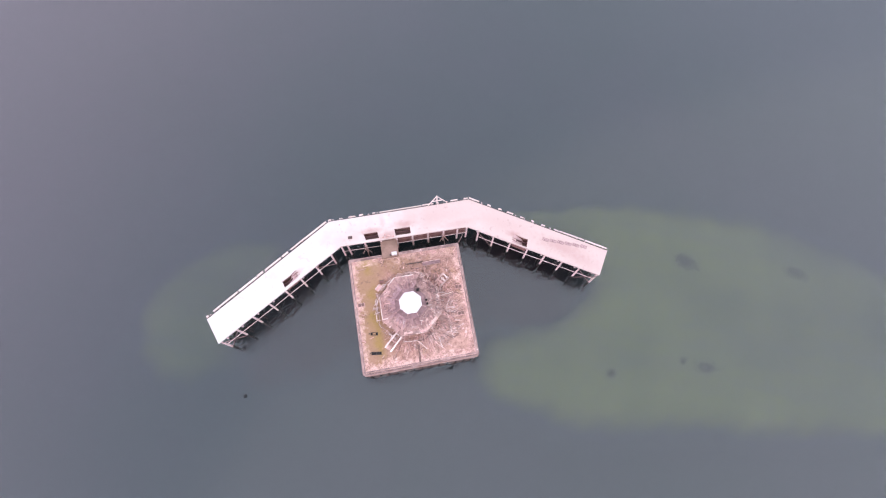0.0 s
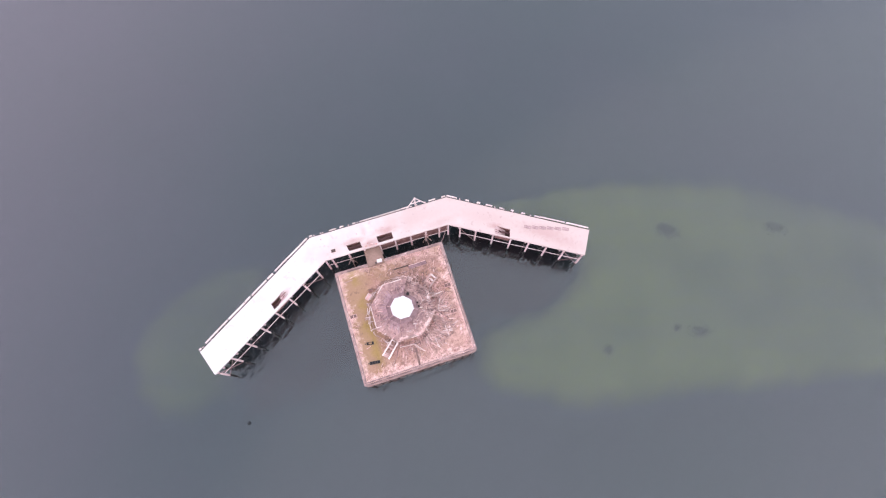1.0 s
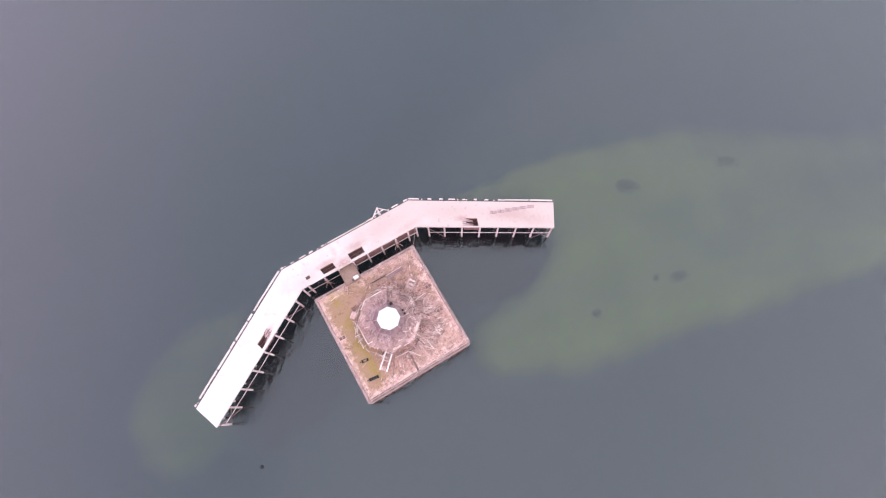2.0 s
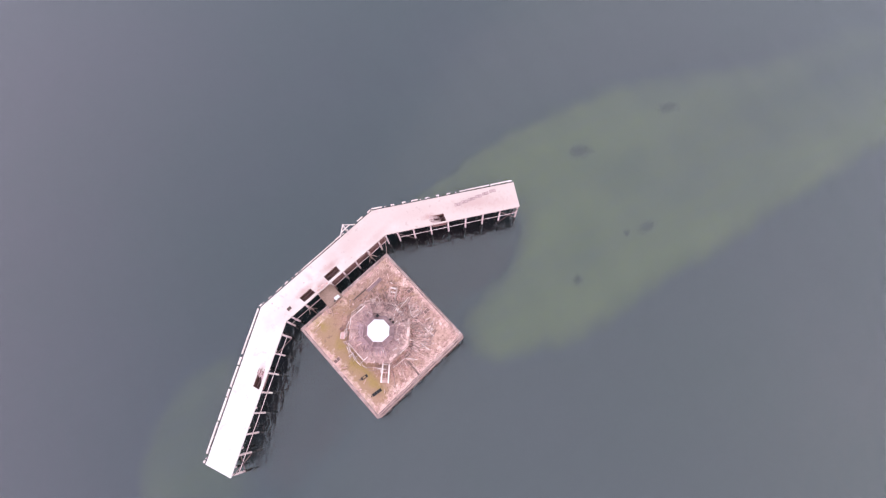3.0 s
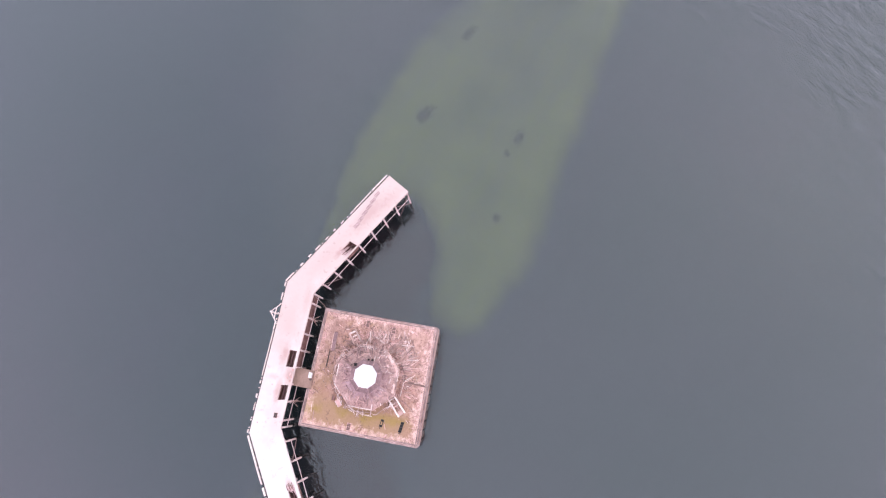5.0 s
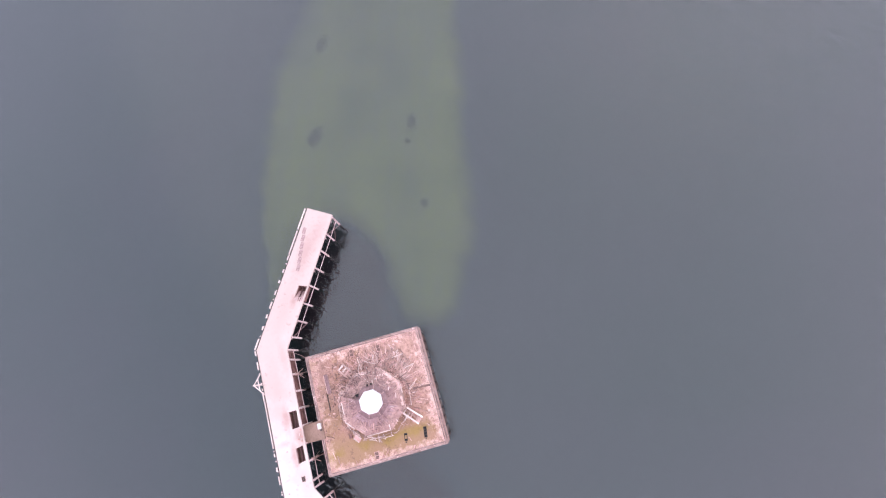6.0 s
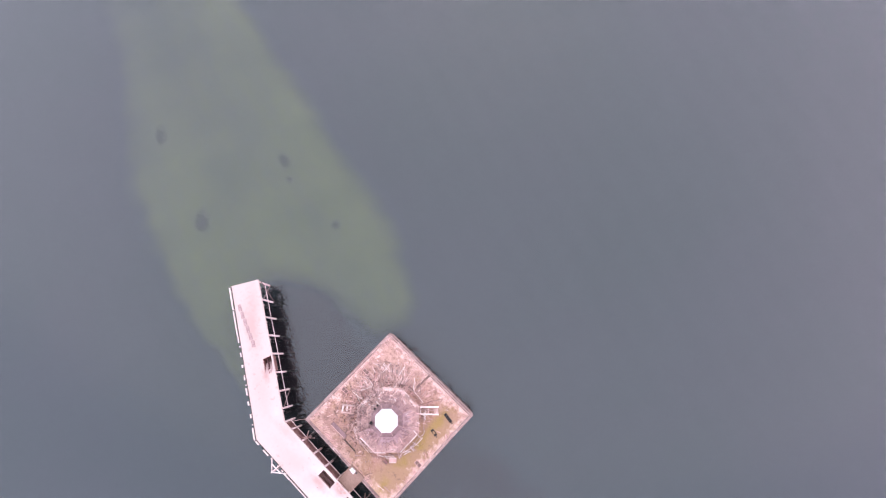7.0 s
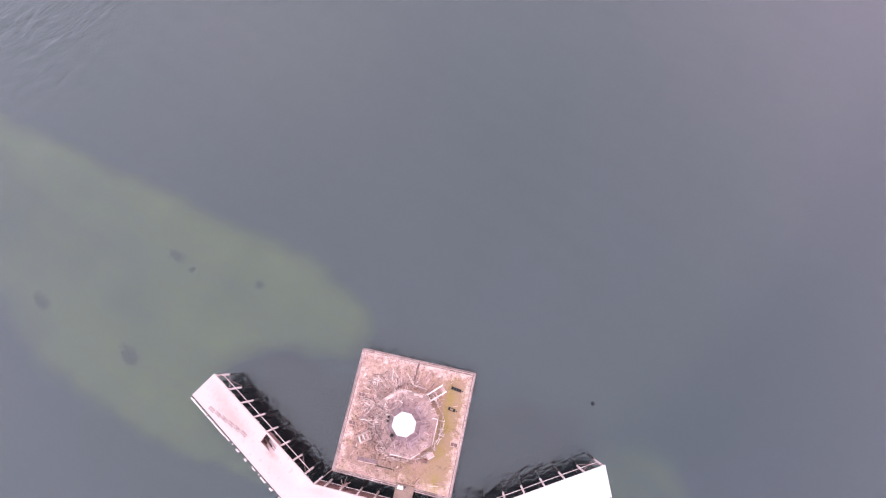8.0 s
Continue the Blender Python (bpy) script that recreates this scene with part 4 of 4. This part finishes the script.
for k in range(8):          # roof ring below the drum, painted dark for the shade round the cap
    bm = bmesh.new()
    sag = 0.3 if k in BROKEN else 0.0
    fall = (ZI - ZO) / (RO - RI)
    top = [corner(RI - 0.2, k, ZI + 0.1 - sag * 0.2), corner(RI - 0.2, k + 1, ZI + 0.1 - sag * 0.2), corner(3.15, k + 1, ZI + 0.1 - fall * 0.95 - sag), corner(3.15, k, ZI + 0.1 - fall * 0.95 - sag)]
    up_ring, low_ring = [bm.verts.new(v) for v in top], [bm.verts.new(v - Vector((0, 0, 0.06))) for v in top]
    bm.faces.new(up_ring)
    bm.faces.new(low_ring[::-1])
    for j in range(4):
        bm.faces.new((up_ring[j], low_ring[j], low_ring[(j + 1) % 4], up_ring[(j + 1) % 4]))
    part("flashing", bm, DARK_PURPLE, pav, "purple-grey roof ring painted dark for the shade round the cap")
part("drum", prism(octagon(2.0), ZI - 0.4, ZI + 0.32), FELT, pav, "dark timber drum below the cap")
bm = bmesh.new()
rims = [[bm.verts.new(corner(r, k, z)) for k in range(8)] for r, z in ((2.0, ZI + 0.26), (2.24, ZI + 0.26), (2.24, ZI + 0.40), (1.98, ZI + 0.50), (0.35, ZI + 0.85))]
for lo, hi in zip(rims, rims[1:]):
    for k in range(8):
        bm.faces.new((lo[k], lo[(k + 1) % 8], hi[(k + 1) % 8], hi[k]))
bm.faces.new(rims[-1])
bm.faces.new(rims[0][::-1])
part("cap", bm, PAINT, pav, "clean white octagonal cap roof")
# black blocks on the roof stand for the shade in its holes
for a, r in ((0.94, 3.2), (-0.17, 3.4), (0.06, 3.3)):
    s = 0.3 if a > 0.5 else 0.17
    x, y = r * math.cos(a), r * math.sin(a)
    z = ZI - (r - RI) * (ZI - ZO) / (RO - RI) - 0.3
    part("roof_hole", prism([(x - s, y - s * 0.8), (x + s, y - s), (x + s * 0.7, y + s), (x - s, y + s * 0.6)], z, z + 0.52), VOID, pav, "black block painted as the shade in a rotted roof hole")


# ---- fallen timbers ----
def stair_flight(x, y, turn, length, width, treads, wood, label):
    ob = thing("timber_stair", (x, y, ZP), label, "stair", "fallen stair flights")
    ob.rotation_euler = (0, 0.05, turn)
    for s in (-width / 2, width / 2):
        part("stringer", beam((-length / 2 + rnd.uniform(0, 0.4), s, 0.3), (length / 2, s + rnd.uniform(-0.08, 0.08), 0.3), 0.3, 0.16), wood, ob)
    part("carriage_board", beam((-length / 2, width * 0.12, 0.22), (length * 0.25, width * 0.02, 0.22), 0.16, 0.1), TIMBER, ob)
    for f in treads:
        c = f * length
        part("tread", beam((c, -width / 2, 0.18), (c + rnd.uniform(-0.25, 0.25), width / 2 * rnd.uniform(0.5, 1.0), 0.18), rnd.uniform(0.16, 0.34), 0.08), rnd.choice((LIMED, TIMBER, RUBBLE)), ob)
    for s in (-width / 2, width / 2):
        for e in (-length / 2 + 0.5, length / 2 - 0.2):
            part("foot", beam((e, s, -0.06), (e, s, 0.25), 0.2, 0.2, (1, 0, 0)), TIMBER, ob)


stair_flight(-4.85, -7.0, math.atan2(-2.4, -2.5), 4.0, 1.35, (-0.42, -0.28, -0.02, 0.3, 0.38, 0.46), LIMED, "bird-limed timber stair flight leaning off the pavilion")
stair_flight(7.05, 4.3, math.atan2(1.5, 1.9), 3.1, 1.5, (-0.4, -0.1, 0.12, 0.4), TIMBER, "broken bird-limed timber stair flight beside the pavilion")

PLANKS = []
for length, width in ((0.7, 0.11), (1.1, 0.09), (1.4, 0.14), (1.9, 0.10), (2.5, 0.12), (0.5, 0.22), (1.3, 0.08), (0.9, 0.18)):
    pair = []
    for stuff in (TIMBER, BOARD, LIMED):
        bm = beam((-length / 2, 0, 0), (length / 2, 0, 0), width, 0.06)
        for v in bm.verts:          # splintered ends
            v.co.x += rnd.uniform(-0.12, 0.12)
        me = bpy.data.meshes.new("fallen_plank")
        bm.to_mesh(me)
        bm.free()
        me.materials.append(stuff)
        pair.append(me)
    PLANKS.append((length, pair))


def width_of(kind):
    return (0.2, 0.16, 0.26, 0.18, 0.22, 0.34, 0.1, 0.38)[kind]


def plank(x, y, turn, kind, z=ZP, tilt=None):
    length, pair = PLANKS[kind]
    me = rnd.choice((pair[0], pair[0], pair[0], pair[0], pair[1]) + ((pair[2],) if width_of(kind) < 0.25 else ()))
    tilt = rnd.uniform(0, 0.12) if tilt is None else tilt
    ob = new("fallen_plank", me)
    ob.matrix_world = Matrix.Translation((x, y, z + 0.03 + abs(math.sin(tilt)) * length / 2)) @ Euler((rnd.uniform(-0.15, 0.15), tilt, turn)).to_matrix().to_4x4()
    tagged(ob, "grey weathered plank fallen from the pavilion onto the caisson", "plank", "fallen planks")


def free_spot(x, y):
    return abs(x) < 11.2 and -11.7 < y < 11.2 and math.hypot(x - CX, y - CY) > 6.6


count = 0
for a, r, n, turn in ((-0.95, 7.9, 10, -0.2), (-0.72, 9.2, 12, 0.25), (-0.62, 7.6, 14, -0.1), (-0.40, 8.6, 16, 0.1), (-0.28, 10.2, 9, 0.5), (-0.12, 7.5, 14, -0.3),
                      (0.05, 9.0, 7, 0.2), (0.22, 7.6, 6, 0.9), (0.42, 8.6, 4, -0.2), (-1.25, 8.6, 8, 0.2), (0.95, 7.6, 4, 0.6), (1.3, 7.2, 4, 1.4), (-0.5, 10.4, 8, 1.2)):
    # sheaves of boards that slid off the roof together
    a -= 0.28
    cx, cy = CX + r * math.cos(a), CY + r * math.sin(a)
    dirn = a + turn
    for j in range(n):
        o = (j - n / 2) * rnd.uniform(0.16, 0.3)
        s = rnd.gauss(0, 0.55)
        x, y = cx - math.sin(dirn) * o + math.cos(dirn) * s, cy + math.cos(dirn) * o + math.sin(dirn) * s
        if free_spot(x, y):
            plank(x, y, dirn + rnd.gauss(0, 0.32), rnd.choice((0, 1, 2, 2, 3, 3, 4, 5, 6, 7)))
            count += 1
while count < 190:          # singles between them
    a, r = rnd.gauss(-0.7, 0.45), rnd.uniform(6.9, 10.6)
    x, y = CX + r * math.cos(a), CY + r * math.sin(a)
    if free_spot(x, y):
        plank(x, y, a + rnd.gauss(0, 0.6), rnd.randrange(8))
        count += 1
while count < 235:          # along the standing sides
    a, r = rnd.uniform(0.9, 5.2), 7.15 + abs(rnd.gauss(0, 0.3))
    x, y = CX + r * math.cos(a), CY + r * math.sin(a)
    if free_spot(x, y):
        plank(x, y, a + math.pi / 2 + rnd.gauss(0, 0.35), rnd.choice((0, 1, 2, 5, 6)))
        count += 1
while count < 245:          # strays
    x, y = rnd.uniform(-4, 11), rnd.uniform(-11.5, 11)
    if free_spot(x, y):
        plank(x, y, rnd.uniform(0, 6.3), rnd.choice((0, 1, 5, 6)), tilt=0.0)
        count += 1
for k, r, f, kind in ((2, 7.3, 0.3, 3), (2, 7.0, 0.7, 4), (3, 7.15, 0.25, 4), (3, 7.5, 0.7, 3), (3, 6.95, 0.62, 4), (4, 7.1, 0.3, 3), (4, 7.35, 0.6, 4), (4, 7.7, 0.3, 1), (5, 7.2, 0.2, 3), (2, 7.7, 0.5, 7)):
    # eaves gutters and boards dropped in line with the walls
    c = corner(r, k, 0).lerp(corner(r, k + 1, 0), f)
    plank(CX + c.x, CY + c.y, (k + 1) * math.tau / 8 + math.pi / 2 + rnd.gauss(0, 0.07), kind, tilt=0.02)
for x, y, turn, kind in ((-1.9, -8.6, 1.75, 2), (-7.4, -9.6, 0.8, 0), (-5.4, 11.0, 1.1, 1), (-9.6, 9.5, 0.1, 3), (-8.4, 10.2, 0.2, 2), (5.3, -11.4, 0.2, 7)):
    plank(x, y, turn, kind, tilt=0.0)

for k in range(34):          # bleached laths heaped along the standing western eaves
    a = rnd.choice((rnd.gauss(3.05, 0.35), rnd.gauss(4.0, 0.25), rnd.gauss(2.35, 0.2)))
    r = 7.1 + abs(rnd.gauss(0, 0.35))
    me = PLANKS[rnd.choice((0, 1, 6))][1][rnd.choice((0, 2))]
    ob = new("fallen_lath", me)
    ob.matrix_world = Matrix.Translation((CX + r * math.cos(a), CY + r * math.sin(a), ZP + 0.04 + 0.004 * k)) @ Euler((0, 0, a + rnd.choice((0.0, 1.57, 1.57)) + rnd.gauss(0, 0.3))).to_matrix().to_4x4()
    tagged(ob, "bleached pale lath lying under the pavilion eaves", "lath", "bleached laths")
ob = thing("timber_cover", (-6.4, 4.9, ZP), "pale ledged timber cover lying flat beside the pavilion", "timber cover")
ob.rotation_euler = (0, 0.06, 0.75)
part("sheet", prism([(-0.75, -0.5), (0.75, -0.5), (0.75, 0.5), (-0.75, 0.5)], 0.02, 0.1), RUBBLE, ob)
for y in (-0.42, 0.42):
    part("ledge", beam((-0.7, y, 0.13), (0.7, y, 0.13), 0.12, 0.06), LIMED, ob)

for x, y, w, d, turn in ((10.2, -7.3, 0.8, 0.5, 1.1), (9.75, -6.6, 0.4, 0.3, 0.3), (10.4, -6.7, 0.35, 0.3, 0.8), (6.3, -9.3, 0.6, 0.35, -0.5), (6.7, -9.7, 0.4, 0.3, 0.9), (6.0, -8.7, 0.3, 0.3, 0.2), (9.2, -1.4, 0.4, 0.3, 0.2), (-1.2, -8.0, 0.4, 0.3, 0.7)):
    bm = prism([(-w / 2, -d / 2), (w * 0.38, -d / 2), (w / 2, d * 0.2), (w * 0.2, d / 2), (-w / 2, d * 0.35)], -0.04, 0.16)
    for v in bm.verts:
        if v.co.z > 0:
            v.co.z += rnd.uniform(-0.06, 0.06)
    ob = link("plaster_lump", bm, TIMBER)
    ob.matrix_world = pose(x, y, ZP + 0.03, 0, 0, math.degrees(turn))
    tagged(ob, "broken whitish plaster lump lying among the fallen timbers", "plaster lump", "plaster lumps")



def chip(verts, faces, x, y, z, l, w, turn, fall=0.0):
    """A splinter or crumb, thickest in the middle; fall: how far it dips outwards."""
    c, d = math.cos(turn), math.sin(turn)
    base = len(verts)
    for p, q, h in ((-l, -w, -0.03), (l, -w, -0.03), (l * 0.9, w, -0.03), (-l, w, -0.03), (-l * 0.6, -w * 0.5, w), (l * 0.7, 0, w * 0.9)):
        verts.append((x + p * c - q * d, y + p * d + q * c, z + h - fall * p))
    faces += [tuple(base + i for i in f) for f in ((0, 1, 5, 4), (1, 2, 5), (2, 3, 4, 5), (3, 0, 4))]


def strewn(name, verts, faces, material, label, parent=None):
    me = bpy.data.meshes.new(name)
    me.from_pydata(verts, [], faces)
    me.materials.append(material)
    ob = new(name, me)
    ob.parent = parent
    return tagged(ob, label, "" if parent else "rubble", kind="stuff")


# broken shingles and crumbs on the pavilion roof, thickest towards the eaves
for name, much, material, label in (("broken_shingles", 420, RUBBLE, "pale pink splinters strewn over the roof"), ("rotten_shingles", 300, BOARD, "dark rotten shingle scraps on the roof")):
    verts, faces = [], []
    for _ in range(much):
        a = rnd.uniform(0, math.tau) if rnd.random() < 0.6 else rnd.gauss(-0.3, 0.9) % math.tau
        q = (a / math.tau * 8 - 0.5) % 8
        k = int(q)
        g = rnd.uniform(0.2, 1.0) ** (0.45 if material is RUBBLE else 0.8)
        c = corner(RI, k, ZI).lerp(corner(RI, k + 1, ZI), q - k).lerp(corner(RO, k, ZO).lerp(corner(RO, k + 1, ZO), q - k), g)
        turn = math.atan2(c.y, c.x) + rnd.choice((rnd.gauss(0, 0.3), rnd.gauss(1.57, 0.4)))
        chip(verts, faces, c.x, c.y, c.z + 0.10 - (0.42 if k in BROKEN else 0.0), rnd.uniform(0.05, 0.22), rnd.uniform(0.02, 0.05), turn)
    strewn(name, verts, faces, material, label, pav)

# pale lime-crusted crumbs over the caisson top, dark chips for painted gap shade
for name, much, material, label in (("mortar_crumbs", 560, TIMBER, "whitish mortar crumbs strewn over the caisson"), ("rotten_litter", 800, HATCH, "dark chips painted as the shaded gaps among the fallen timbers")):
    verts, faces = [], []
    for k in range(much):
        if k % 3 == 0:
            a, r = rnd.uniform(0, math.tau), 6.5 + abs(rnd.gauss(0, 0.7))
        elif k % 3 == 1:
            a, r = rnd.gauss(-0.5, 0.6), rnd.uniform(6.6, 10.8)
        else:
            a, r = rnd.gauss(0.8, 0.6), rnd.uniform(6.6, 11.5)
        x, y = CX + r * math.cos(a), CY + r * math.sin(a)
        if -5.5 < x < 11.4 and -12 < y < 11.4 and math.hypot(x, y) > 6.3:
            chip(verts, faces, x, y, ZP + 0.03, rnd.uniform(0.04, 0.12) * (3 if rnd.random() < 0.2 else 1), rnd.uniform(0.03, 0.09), rnd.uniform(0, 6.3))
    strewn(name, verts, faces, material, label)

# chips and splinters
verts, faces = [], []
for k in range(1750):
    if k < 1250:
        a, r = rnd.gauss(-0.5, 0.7), 6.5 + abs(rnd.gauss(0, 1.7))
        x, y = CX + r * math.cos(a), CY + r * math.sin(a)
    elif k < 1600:
        s, o = rnd.uniform(-11.4, 11.4), 11.35 - abs(rnd.gauss(0, 0.45))
        x, y = rnd.choice(((s, -o - 0.2), (-o, s), (o, s), (s, o)))
    else:
        x, y = rnd.uniform(-5, 11), rnd.uniform(-11.5, 11)
    if not (abs(x) < 11.5 and -12 < y < 11.5) or math.hypot(x - CX, y - CY) < 6.4:
        continue
    s = rnd.uniform(0.02, 0.06) * (2.4 if rnd.random() < 0.05 else 1)
    l = s * rnd.uniform(1, 4) if rnd.random() < 0.4 else rnd.uniform(0.2, 0.75)
    t = math.atan2(y, x) + rnd.gauss(0, 0.5) if rnd.random() < 0.6 else rnd.uniform(0, 6.3)
    chip(verts, faces, x, y, ZP + 0.02, l, s, t)
strewn("timber_rubble", verts, faces, RUBBLE, "pale splinters and mortar chips strewn over the caisson")
